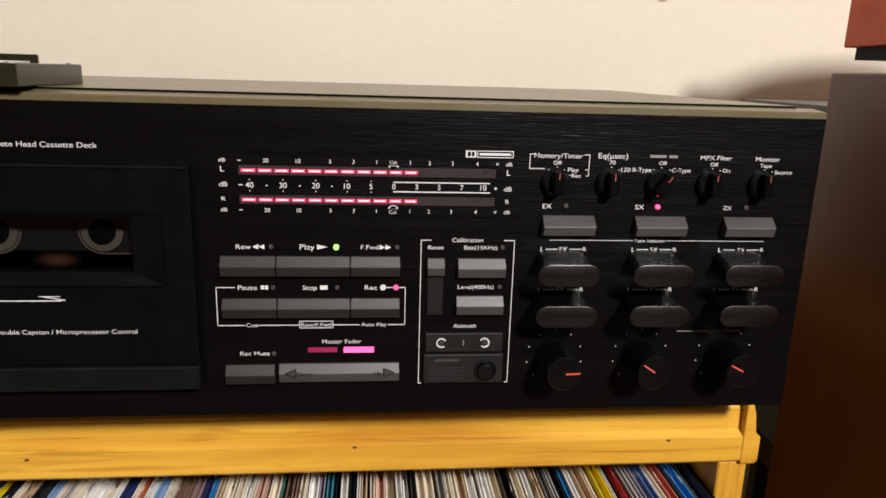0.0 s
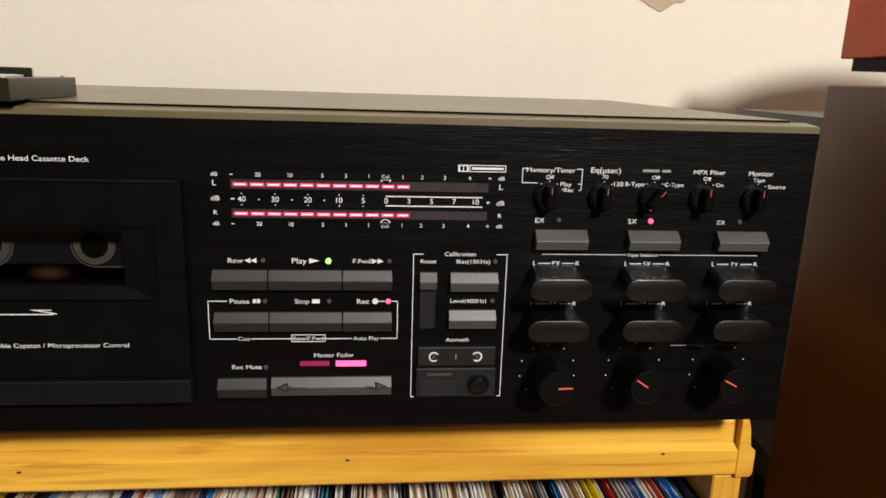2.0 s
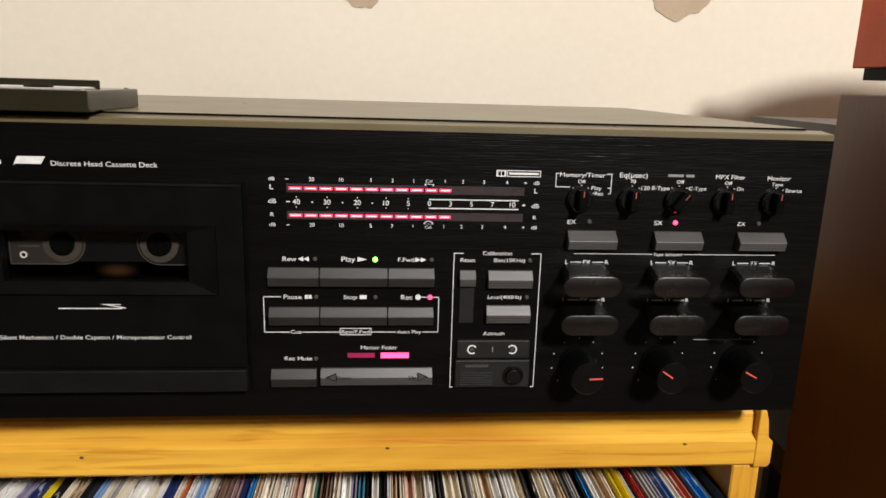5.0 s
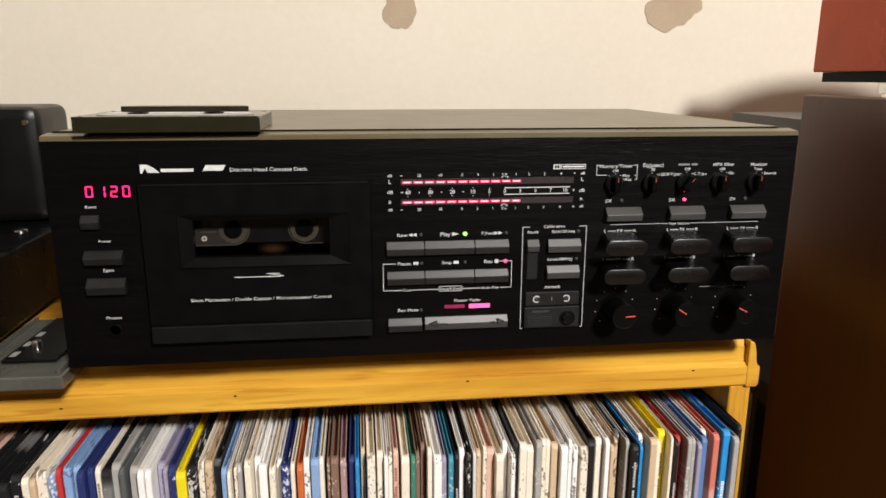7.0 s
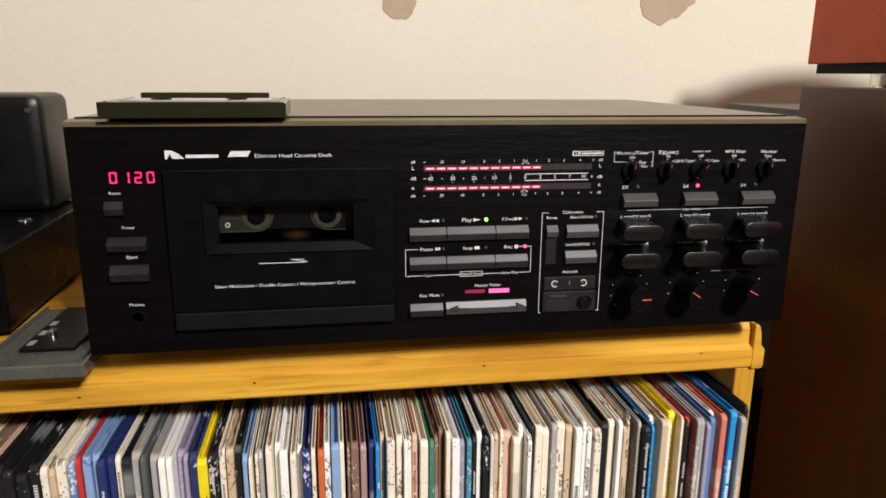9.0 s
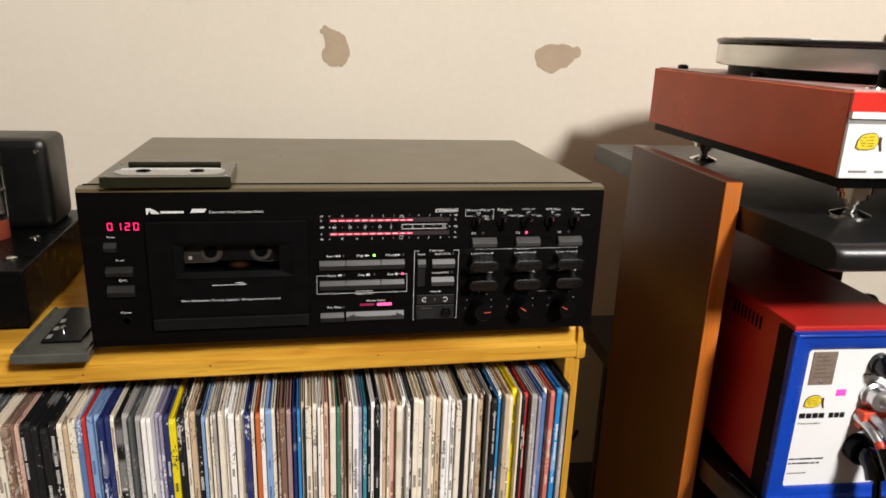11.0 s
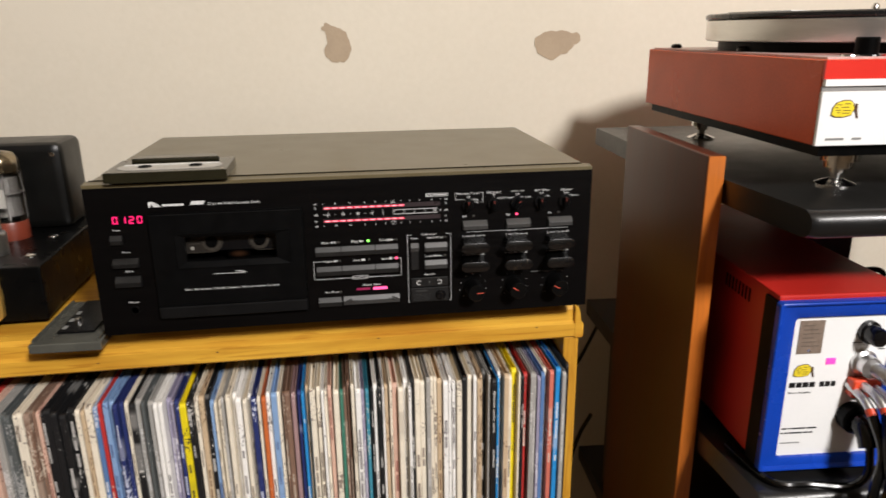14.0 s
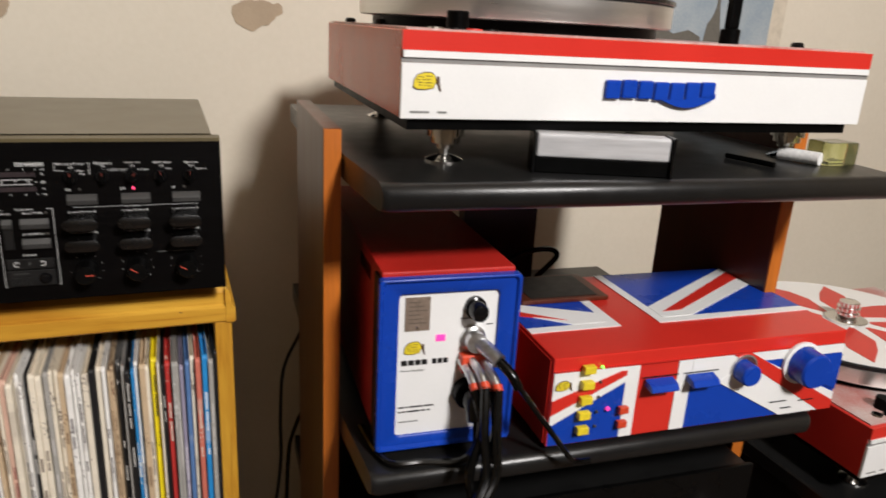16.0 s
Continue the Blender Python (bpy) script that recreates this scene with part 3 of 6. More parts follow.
            part("meter_segment", box(x, x + w, y - 0.0002, y + 0.0001, z0, z0 + 0.0014), LEDR, deck, "lit red level meter segment")
            part("segment_core", box(x + 0.0006, x + w - 0.0006, y - 0.0003, y - 0.0002, z0 + 0.00042, z0 + 0.00098), LEDW, deck, "pale hot core of the segment")
            x += w + 0.0010
    for z in (0.9131, 0.8926):
        for s, x in (("20", 0.213), ("10", 0.226), ("5", 0.239), ("3", 0.2485), ("1", 0.258), ("1", 0.272), ("2", 0.280), ("3", 0.2895), ("4", 0.300)):
            lettering(s, x, z, 0, y, deck, height=0.0017)
        lettering("dB", 0.1956, z, 0.0027, y, deck)
        lettering("dB", 0.3135, z, 0.0027, y, deck)
        mark(0.2017, 0.2031, z - 0.0002, z + 0.0001, y, deck)
        lettering("+", 0.3085, z, 0.0014, y, deck)
    for s, z in (("L", 0.9095), ("R", 0.8972)):
        lettering(s, 0.1956, z, 0.0016, y, deck)
        lettering(s, 0.3135, z, 0.0016, y, deck)
    lettering("dB", 0.1957, 0.9032, 0.0034, y, deck)
    lettering("dB", 0.3135, 0.9026, 0.0034, y, deck)
    for s, x, w in (("40", 0.2062, 0.0034), ("30", 0.2197, 0.0034), ("20", 0.2330, 0.0034), ("10", 0.2458, 0.0030), ("5", 0.2557, 0.0016),
                    ("0", 0.2652, 0.0016), ("3", 0.2747, 0.0016), ("5", 0.2842, 0.0016), ("7", 0.2938, 0.0016), ("10", 0.3030, 0.0030)):
        lettering(s, x, 0.9030, w, y, deck, height=0.0023)
        if x < 0.26:
            mark(x - 0.0002, x + 0.0002, 0.9050, 0.9054, y, deck)
            mark(x - 0.0002, x + 0.0002, 0.9004, 0.9008, y, deck)
    for x in (0.2131, 0.2265, 0.2396):
        mark(x - 0.0003, x + 0.0003, 0.9026, 0.9031, y, deck)
    mark(0.2018, 0.2034, 0.9028, 0.9032, y, deck)
    lettering("+", 0.3082, 0.9028, 0.0017, y, deck)
    for z in (0.9049, 0.9009):
        mark(0.2650, 0.3058, z - 0.00022, z + 0.00022, y, deck)
    for z, up in ((0.9118, -1), (0.8936, 1)):
        s = up * 0.0009
        b = prism([(0.2628, z), (0.2672, z), (0.2668, z + s), (0.2650, z + 2 * s), (0.2632, z + s)], "y", y, y + 0.0003)
        part("printed_pointer", b, WHITE, deck)
        b = prism([(0.2634, z + 0.15 * s), (0.2666, z + 0.15 * s), (0.2664, z + 0.8 * s), (0.2650, z + 1.5 * s), (0.2636, z + 0.8 * s)], "y", y - 0.0001, y + 0.0002)
        part("printed_pointer", b, PANEL, deck)
        lettering("Cal.", 0.2650, z - up * 0.0014, 0.0034, y, deck)
    part("noise_logo", box(0.2950, 0.2994, y, y + 0.0003, 0.9158, 0.9187), WHITE, deck, "white plain two-part emblem")
    part("noise_logo", box(0.2958, 0.2970, y - 0.0001, y + 0.0002, 0.9163, 0.9182), PANEL, deck)
    part("noise_logo", box(0.2974, 0.2986, y - 0.0001, y + 0.0002, 0.9163, 0.9182), PANEL, deck)
    mark(0.2998, 0.3152, 0.9184, 0.9187, y, deck)
    mark(0.2998, 0.3152, 0.9158, 0.9161, y, deck)
    mark(0.2998, 0.3001, 0.9161, 0.9184, y, deck)
    mark(0.3149, 0.3152, 0.9161, 0.9184, y, deck)
    mark(0.3008, 0.3142, 0.9168, 0.9177, y, deck, name="printed_bar")
    # transport keys
    def arrows(x, z, way, n):
        for i in range(n):
            x0 = x + i * 0.0025
            p = [(x0, z - 0.0011), (x0 + 0.0025, z), (x0, z + 0.0011)] if way > 0 else [(x0 + 0.0025, z - 0.0011), (x0, z), (x0 + 0.0025, z + 0.0011)]
            part("printed_arrow", prism(p, "y", y, y + 0.0003), WHITE, deck)
    za, zb = 0.8769, 0.8590
    lettering("Rew", 0.2027, za, 0.0062, y, deck)
    arrows(0.2063, za, -1, 2)
    lettering("Play", 0.2290, za, 0.0062, y, deck)
    part("printed_arrow", prism([(0.2331, za - 0.0011), (0.2374, za), (0.2331, za + 0.0011)], "y", y, y + 0.0003), WHITE, deck)
    lettering("F.Fwd", 0.2552, za, 0.0074, y, deck)
    arrows(0.2594, za, 1, 2)
    lettering("Pause", 0.2037, zb, 0.0080, y, deck)
    for x in (0.2092, 0.2109):
        mark(x, x + 0.0014, zb - 0.0008, zb + 0.0009, y, deck, name="printed_symbol")
    lettering("Stop", 0.2298, zb, 0.0060, y, deck)
    mark(0.2341, 0.2373, zb - 0.0009, zb + 0.0009, y, deck, name="printed_symbol")
    lettering("Rec", 0.2558, zb, 0.0052, y, deck)
    part("printed_symbol", lathe([(0.0013, 0), (0.0013, 0.0004)], (0.2610, 0, zb), "y", 16), WHITE, deck)
    led(deck, 0.2140, za, LEDOFF)
    led(deck, 0.2411, za, LEDG, 0.0012, "lit green play light")
    led(deck, 0.2668, za, LEDOFF)
    led(deck, 0.2143, zb, LEDOFF)
    led(deck, 0.2413, zb, LEDOFF)
    led(deck, 0.2666, zb, LEDL, 0.0011, "lit red record light")
    for x0, x1 in ((0.1930, 0.2158), (0.2162, 0.2468), (0.2472, 0.2682)):
        key(deck, x0, x1, 0.8645, 0.8730, KEY)
        key(deck, x0, x1, 0.8460, 0.8543, KEY)
    L = 0.00016
    mark(0.1905, 0.1985, zb - L, zb + L, y, deck)
    mark(0.1905, 0.1905 + 2 * L, 0.8418, zb, y, deck)
    mark(0.2624, 0.2652, zb - L, zb + L, y, deck)
    mark(0.2680, 0.2708, zb - L, zb + L, y, deck)
    mark(0.2708 - 2 * L, 0.2708, 0.8418, zb, y, deck)
    for x0, x1 in ((0.1905, 0.2020), (0.2080, 0.2250), (0.2396, 0.2510), (0.2634, 0.2708)):
        mark(x0, x1, 0.8418, 0.8418 + 2 * L, y, deck)
    lettering("Cue", 0.2050, 0.8421, 0.0050, y, deck)
    lettering("Rew/F.Fwd", 0.2323, 0.8421, 0.0130, y, deck)
    for z in (0.8405, 0.8436):
        mark(0.2250, 0.2396, z, z + L * 1.6, y, deck)
    mark(0.2250, 0.2253, 0.8405, 0.8436, y, deck)
    mark(0.2393, 0.2396, 0.8405, 0.8436, y, deck)
    lettering("Auto Play", 0.2572, 0.8421, 0.0112, y, deck)
    lettering("Master Fader", 0.2432, 0.8343, 0.0170, y, deck)
    part("fader_light", box(0.2285, 0.2412, y, y + 0.0003, 0.8293, 0.8315), LEDD, deck, "dim pink fader bar")
    part("fader_light", box(0.2440, 0.2572, y, y + 0.0003, 0.8290, 0.8316), LEDP, deck, "bright pink lit fader bar")
    lettering("Rec Mute", 0.2058, 0.8290, 0.0126, y, deck)
    led(deck, 0.2138, 0.8288, LEDOFF)
    key(deck, 0.1932, 0.2142, 0.8155, 0.8240, KEY)
    fk = key(deck, 0.2160, 0.2684, 0.8160, 0.8242, KEYL, 0.003, "fader_rocker", "long pale grey fader rocker key")
    for tip, way in ((0.2185, 1), (0.2665, -1)):
        for m, inset, y0 in ((KEYD, 0.0, -0.0034), (KEYL, 0.0006, -0.0036)):
            part("engraved_arrow", prism([(tip + way * inset * 2, 0.8206), (tip + way * (0.0050 - inset * 0.7), 0.8228 - inset), (tip + way * (0.0050 - inset * 0.7), 0.8184 + inset)], "y", y0, -0.0031), m, fk)
    lettering("Down", 0.2270, 0.8204, 0.0066, -0.0034, fk, KEYD)
    lettering("Up", 0.2590, 0.8204, 0.0032, -0.0034, fk, KEYD)
    # calibration block
    lettering("Calibration", 0.2972, 0.8803, 0.0135, y, deck)
    mark(0.2770, 0.2815, 0.8800, 0.8800 + 2 * L, y, deck)
    mark(0.2770, 0.2770 + 2 * L, 0.8140, 0.8800, y, deck)
    mark(0.2770, 0.2785, 0.8138, 0.8138 + 2 * L, y, deck)
    mark(0.3130, 0.3178, 0.8800, 0.8800 + 2 * L, y, deck)
    mark(0.3178 - 2 * L, 0.3178, 0.8140, 0.8800, y, deck)
    mark(0.3163, 0.3178, 0.8138, 0.8138 + 2 * L, y, deck)
    lettering("Reset", 0.2836, 0.8770, 0.0068, y, deck)
    lettering("Bias(15KHz)", 0.3030, 0.8770, 0.0145, y, deck)
    led(deck, 0.3125, 0.8770, LEDOFF)
    lettering("Level(400Hz)", 0.3015, 0.8592, 0.0158, y, deck)
    led(deck, 0.3120, 0.8592, LEDOFF)
    key(deck, 0.2800, 0.2874, 0.8648, 0.8722, KEYL)
    part("reset_slot", box(0.2802, 0.2872, -0.0008, 0.0002, 0.8465, 0.8645, 0.0003, 1), KEYD, deck)
    key(deck, 0.2932, 0.3140, 0.8640, 0.8722, KEYL)
    key(deck, 0.2930, 0.3138, 0.8470, 0.8552, KEYL)
    lettering("Azimuth", 0.2972, 0.8412, 0.0102, y, deck)
    az = part("azimuth_plate", box(0.2798, 0.3146, -0.0016, 0.0002, 0.8292, 0.8380, 0.0004, 1), KEYD, deck)
    for x, s in ((0.2870, 1), (0.3062, -1)):
        b = bmesh.new()
        for i in range(14):
            a = (math.radians(40 + i * 20)) if s > 0 else math.radians(140 - i * 20)
            box(x + 0.0020 * math.cos(a) - 0.0003, x + 0.0020 * math.cos(a) + 0.0003, -0.0020, -0.0015, 0.8337 + 0.0020 * math.sin(a) - 0.0003, 0.8337 + 0.0020 * math.sin(a) + 0.0003, bm=b)
        part("printed_symbol", b, WHITE, az)
        part("indicator_light", lathe([(0.0008, 0), (0.0008, 0.002)], (x, 0, 0.8337), "y", 12), LEDOFF, az)
    part("printed_symbol", box(0.2966, 0.2970, -0.0019, -0.0015, 0.8325, 0.8350), DIMP, az)
    pl = part("phone_plate", box(0.2792, 0.3150, -0.0022, 0.0002, 0.8145, 0.8282, 0.0004, 1), KEYD, deck)
    for i in range(6):
        part("rib", box(0.2815, 0.2972, -0.0027, -0.0021, 0.8157 + i * 0.0012, 0.8162 + i * 0.0012), KEY, pl)
    mark(0.2840, 0.2950, 0.8250, 0.8262, -0.0026, pl, KEYL, "printed_bar")
    ring = [(0.0050, 0.002), (0.0050, 0.0030), (0.0042, 0.0032), (0.0040, 0.0026), (0.0036, 0.0026), (0.0036, 0.0044), (0.0030, 0.0050), (0, 0.0050)]
    smooth(part("push_knob", lathe(ring, (0.3072, 0, 0.8208), "y", 28), GLOSSB, pl, "round black push knob"))
    # selector knobs
    lettering("Memory/Timer", 0.3345, 0.9172, 0.0210, y, deck)
    lettering("Off", 0.3343, 0.9142, 0.0036, y, deck)
    lettering("Play", 0.3413, 0.9113, 0.0047, y, deck)
    lettering("Rec", 0.3427, 0.9088, 0.0040, y, deck)
    mark(0.3222, 0.3238, 0.9176, 0.9179, y, deck)
    mark(0.3222, 0.3225, 0.9117, 0.9176, y, deck)
    mark(0.3222, 0.3290, 0.9115, 0.9118, y, deck)
    mark(0.3456, 0.3482, 0.9176, 0.9179, y, deck)
    mark(0.3479, 0.3482, 0.9086, 0.9176, y, deck)
    mark(0.3465, 0.3482, 0.9112, 0.9115, y, deck)
    mark(0.3470, 0.3482, 0.9086, 0.9089, y, deck)
    for x, z in ((0.3343, 0.9124), (0.3375, 0.9113), (0.3306, 0.9113), (0.3400, 0.9090), (0.3580, 0.9126), (0.3614, 0.9116), (0.3802, 0.9128), (0.3768, 0.9120), (0.3838, 0.9120),
                 (0.4032, 0.9128), (0.4066, 0.9120), (0.4262, 0.9126), (0.4296, 0.9118)):
        mark(x - 0.0002, x + 0.0002, z - 0.0002, z + 0.0002, y, deck, name="printed_dot")
    lettering("Eq(µsec)", 0.3583, 0.9175, 0.0130, y, deck)
    lettering("70", 0.3582, 0.9147, 0.0026, y, deck)
    lettering("120", 0.3643, 0.9117, 0.0040, y, deck)
    mark(0.3745, 0.3818, 0.9171, 0.9182, y, deck, DIMP, "printed_bar")
    mark(0.3830, 0.3868, 0.9171, 0.9182, y, deck, DIMP, "printed_bar")
    lettering("Off", 0.3806, 0.9148, 0.0036, y, deck)
    lettering("B-Type", 0.3715, 0.9118, 0.0084, y, deck)
    lettering("C-Type", 0.3890, 0.9118, 0.0084, y, deck)
    lettering("MPX Filter", 0.4042, 0.9174, 0.0142, y, deck)
    lettering("Off", 0.4036, 0.9146, 0.0036, y, deck)
    lettering("On", 0.4094, 0.9120, 0.0034, y, deck)
    lettering("Monitor", 0.4270, 0.9172, 0.0112, y, deck)
    lettering("Tape", 0.4265, 0.9144, 0.0054, y, deck)
    lettering("Source", 0.4346, 0.9116, 0.0080, y, deck)
    for x, turn in ((0.3336, 0), (0.3574, 0), (0.3795, 38), (0.4022, 0), (0.4252, 0)):
        zk = 0.9062
        b = lathe([(0.0058, 0), (0.0058, 0.0022), (0.0052, 0.0030), (0.0050, 0.0034), (0, 0.0034)], (x, 0, zk), "y", 28)
        kn = smooth(part("selector_knob", b, GLOSSB, deck, "small gloss black selector knob"))
        b = box(-0.0020, 0.0020, -0.0080, -0.0030, -0.0046, 0.0048, 0.0005, 1)
        bmesh.ops.rotate(b, verts=b.verts, cent=(0, 0, 0), matrix=Matrix.Rotation(radians(-turn) * -1, 3, "Y"))
        bmesh.ops.translate(b, verts=b.verts, vec=(x, 0, zk))
        part("grip", b, BLACK, kn)
        b = box(-0.00022, 0.00022, -0.0082, -0.0079, 0.0018, 0.0046)
        bmesh.ops.rotate(b, verts=b.verts, cent=(0, 0, 0), matrix=Matrix.Rotation(radians(-turn) * -1, 3, "Y"))
        bmesh.ops.translate(b, verts=b.verts, vec=(x, 0, zk))
        part("pointer_line", b, POINTD, kn)
    # tape selector
    for x0, name, on in ((0.3292, "EX", False), (0.3702, "SX", True), (0.4102, "ZX", False)):
        lettering(name, x0 + 0.0018, 0.8955, 0.0040, y, deck)
        led(deck, x0 + 0.0100, 0.8957, LEDL if on else LEDOFF, 0.0011, "lit red tape light" if on else "")
        key(deck, x0, x0 + 0.0228, 0.8832, 0.8915, KEYL, 0.005)
    mark(0.3330, 0.3705, 0.8804, 0.8806, y, deck)
    mark(0.3860, 0.4310, 0.8804, 0.8806, y, deck)
    lettering("Tape Selector", 0.3782, 0.8805, 0.0145, y, deck)
    for cx, name in ((0.3395, "EX"), (0.3805, "SX"), (0.4205, "ZX")):
        for z in (0.8765, 0.8580):
            lettering("L", cx - 0.0095, z, 0.0014, y, deck)
            lettering("R", cx + 0.0095, z, 0.0017, y, deck)
            lettering(name, cx, z, 0.0036, y, deck)
            mark(cx - 0.0080, cx - 0.0026, z - 0.0002, z + 0.0001, y, deck)
            mark(cx + 0.0026, cx + 0.0080, z - 0.0002, z + 0.0001, y, deck)
        for z in (0.8690, 0.8508):
            c = cx - 0.0010
            # a waisted neck that flares into a round-ended pad with a polished rim
            b = bmesh.new()
            rings = []
            for yy, w, h, dz in ((0.0, 0.0230, 0.0090, 0.0026), (-0.0050, 0.0228, 0.0084, 0.0016), (-0.0105, 0.0236, 0.0082, 0.0006), (-0.0146, 0.0262, 0.0090, 0.0), (-0.0158, 0.0268, 0.0096, 0.0),
                                 (-0.0164, 0.0266, 0.0094, 0.0), (-0.0166, 0.0256, 0.0084, 0.0)):
                rings.append([b.verts.new((px, yy, pz)) for px, pz in stadium(w, h, c, z + dz, 6)])
            for p, q in zip(rings, rings[1:]):
                for k in range(len(p)):
                    b.faces.new((p[k], p[(k + 1) % len(p)], q[(k + 1) % len(p)], q[k]))
            b.faces.new(rings[0][::-1])
            b.faces.new(rings[-1])
            smooth(part("trim_knob", b, TRIMK, deck, "wide glossy black trim lever"), 28)
    mark(0.3955, 0.4260, 0.8378, 0.8381, y, deck, DIMP)
    lettering("Level", 0.4110, 0.8379, 0.0060, y, deck, DIMP)
    for cx, ang in ((0.3388, 2), (0.3790, 146), (0.4188, 152)):
        zk = 0.8260
        prof = [(0.0090, 0), (0.0088, 0.0012), (0.0083, 0.0020), (0.0080, 0.0130), (0.0077, 0.0190), (0.0074, 0.0194), (0, 0.0194)]
        kn = smooth(part("level_knob", lathe(prof, (cx, 0, zk), "y", 36), KNOBM, deck, "black round record level knob"), 30)
        b = box(0.0004, 0.0066, -0.0198, -0.0193, -0.00032, 0.00032)
        bmesh.ops.rotate(b, verts=b.verts, cent=(0, 0, 0), matrix=Matrix.Rotation(radians(-ang), 3, "Y"))
        bmesh.ops.translate(b, verts=b.verts, vec=(cx, 0, zk))
        part("pointer_line", b, POINTER, kn, "thin orange pointer line")
        for i in range(9):
            a = radians(225 - i * 33.75)
            mark(cx + 0.0128 * math.cos(a) - 0.00025, cx + 0.0128 * math.cos(a) + 0.00025, zk + 0.0128 * math.sin(a) - 0.00025, zk + 0.0128 * math.sin(a) + 0.00025, y, deck, name="printed_dot")
    # the controls sit a touch to the left between the two ends of the panel
    for ch in deck.children:
        if ch.name.split(".")[0] in ("front_panel", "panel_edge", "cover", "back_panel", "bottom_plate", "foot"):
            continue
        xs = [v.co.x for v in ch.data.vertices]
        mid = deck.location.x + (min(xs) + max(xs)) / 2
        ch.location.x -= 0.0019 * min(1.0, max(0.0, (mid - 0.03) / 0.15)) * min(1.0, (0.46 - mid) / 0.05)
    return deck


# ---- tape left on top of the deck ----
def loose_cassette():
    c = thing("cassette_tape", 0.070, 0.028, 0.9399, "clear smoky cassette tape lying on the deck's cover", "cassette tape")
    x0, x1, y0, y1, z0 = 0.020, 0.1205, -0.006, 0.058, 0.9399
    part("shell", box(x0, x1, y0, y1, z0, z0 + 0.0088, 0.0006, 2), SHELLT, c)
    part("head_block", prism([(x0 + 0.012, y1 - 0.016), (x1 - 0.012, y1 - 0.016), (x1 - 0.018, y1 - 0.0005), (x0 + 0.018, y1 - 0.0005)], "z", z0 + 0.0088, z0 + 0.0125, 0.0004, 1), SHELLT, c)
    part("label", prism(stadium(0.088, 0.030, (x0 + x1) / 2, y0 + 0.024), "z", z0 + 0.0089, z0 + 0.0092), LABELG, c, "grey paper label")
    part("label_strip", box(x0 + 0.010, x1 - 0.010, y0 + 0.029, y0 + 0.035, z0 + 0.0093, z0 + 0.0096), WHITE, c, "white stripe of the label")
    for hx in (0.049, 0.0915):
        part("tape_hub", lathe([(0.0058, 0), (0.0058, 0.0008), (0.0045, 0.0008), (0.0045, 0.0001)], (hx, y0 + 0.0235, z0 + 0.0091), "z", 20), BLACK, c)
    for sx in (x0 + 0.004, x1 - 0.004):
        for sy in (y0 + 0.004, y1 - 0.004):
            part("screw", lathe([(0.0014, 0), (0.0012, 0.0005), (0, 0.0005)], (sx, sy, z0 + 0.0088), "z", 10), CHROME, c)
    c.rotation_euler = (0, 0, radians(0.8))


# ---- pine record case ----
def record_case():
    c = thing("record_case", 0.0, 0.18, 0.0, "honey pine record case with moulded top, full of albums", "shelf unit")
    xl, xr, yf, yb = -0.62, 0.4595, 0.0270, 0.366
    prof = [(yf + 0.016, 0.787), (yf + 0.008, 0.7862), (yf + 0.0045, 0.782), (yf + 0.004, 0.7705), (yf, 0.7675), (yf, 0.754), (yf + 0.002, 0.7520), (yb, 0.7520), (yb, 0.787)]
    b = prism(prof, "x", xl, xr - 0.0095)
    top = part("top_board", b, PINE, c, "honey pine top board with a moulded front edge")
    part("edge_moulding", prism([(xr - 0.0095, 0.787), (xr - 0.0060, 0.7862), (xr - 0.0042, 0.7805), (xr - 0.0036, 0.7705), (xr, 0.7675), (xr, 0.754), (xr - 0.0015, 0.752), (xr - 0.0095, 0.752)], "y", yf - 0.0006, yb, 0.0004, 1), PINE, c)
    for kx, kz in ((0.246, 0.7668), (0.409, 0.7666), (-0.02, 0.7610), (0.09, 0.7640)):
        part("knot", prism(stadium(0.0022, 0.0012, kx, kz), "y", yf - 0.0002, yf + 0.001), KNOT, top)
    part("side_board", box(0.4395, 0.4555, yf + 0.002, yb, 0.0, 0.752, 0.0008, 1), PINEV, c)
    part("side_board", box(xl + 0.006, xl + 0.023, yf + 0.002, yb, 0.0, 0.752, 0.0008, 1), PINEV, c)
    part("shelf_board", box(xl + 0.023, 0.4393, yf + 0.004, yb, 0.393, 0.413, 0.0008, 1), PINE, c)
    part("bottom_board", box(xl + 0.023, 0.4393, yf + 0.004, yb, 0.04, 0.06, 0.0008, 1), PINE, c)
    # back board painted dark for the shade inside the case
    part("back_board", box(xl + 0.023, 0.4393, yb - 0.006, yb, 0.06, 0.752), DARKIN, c)


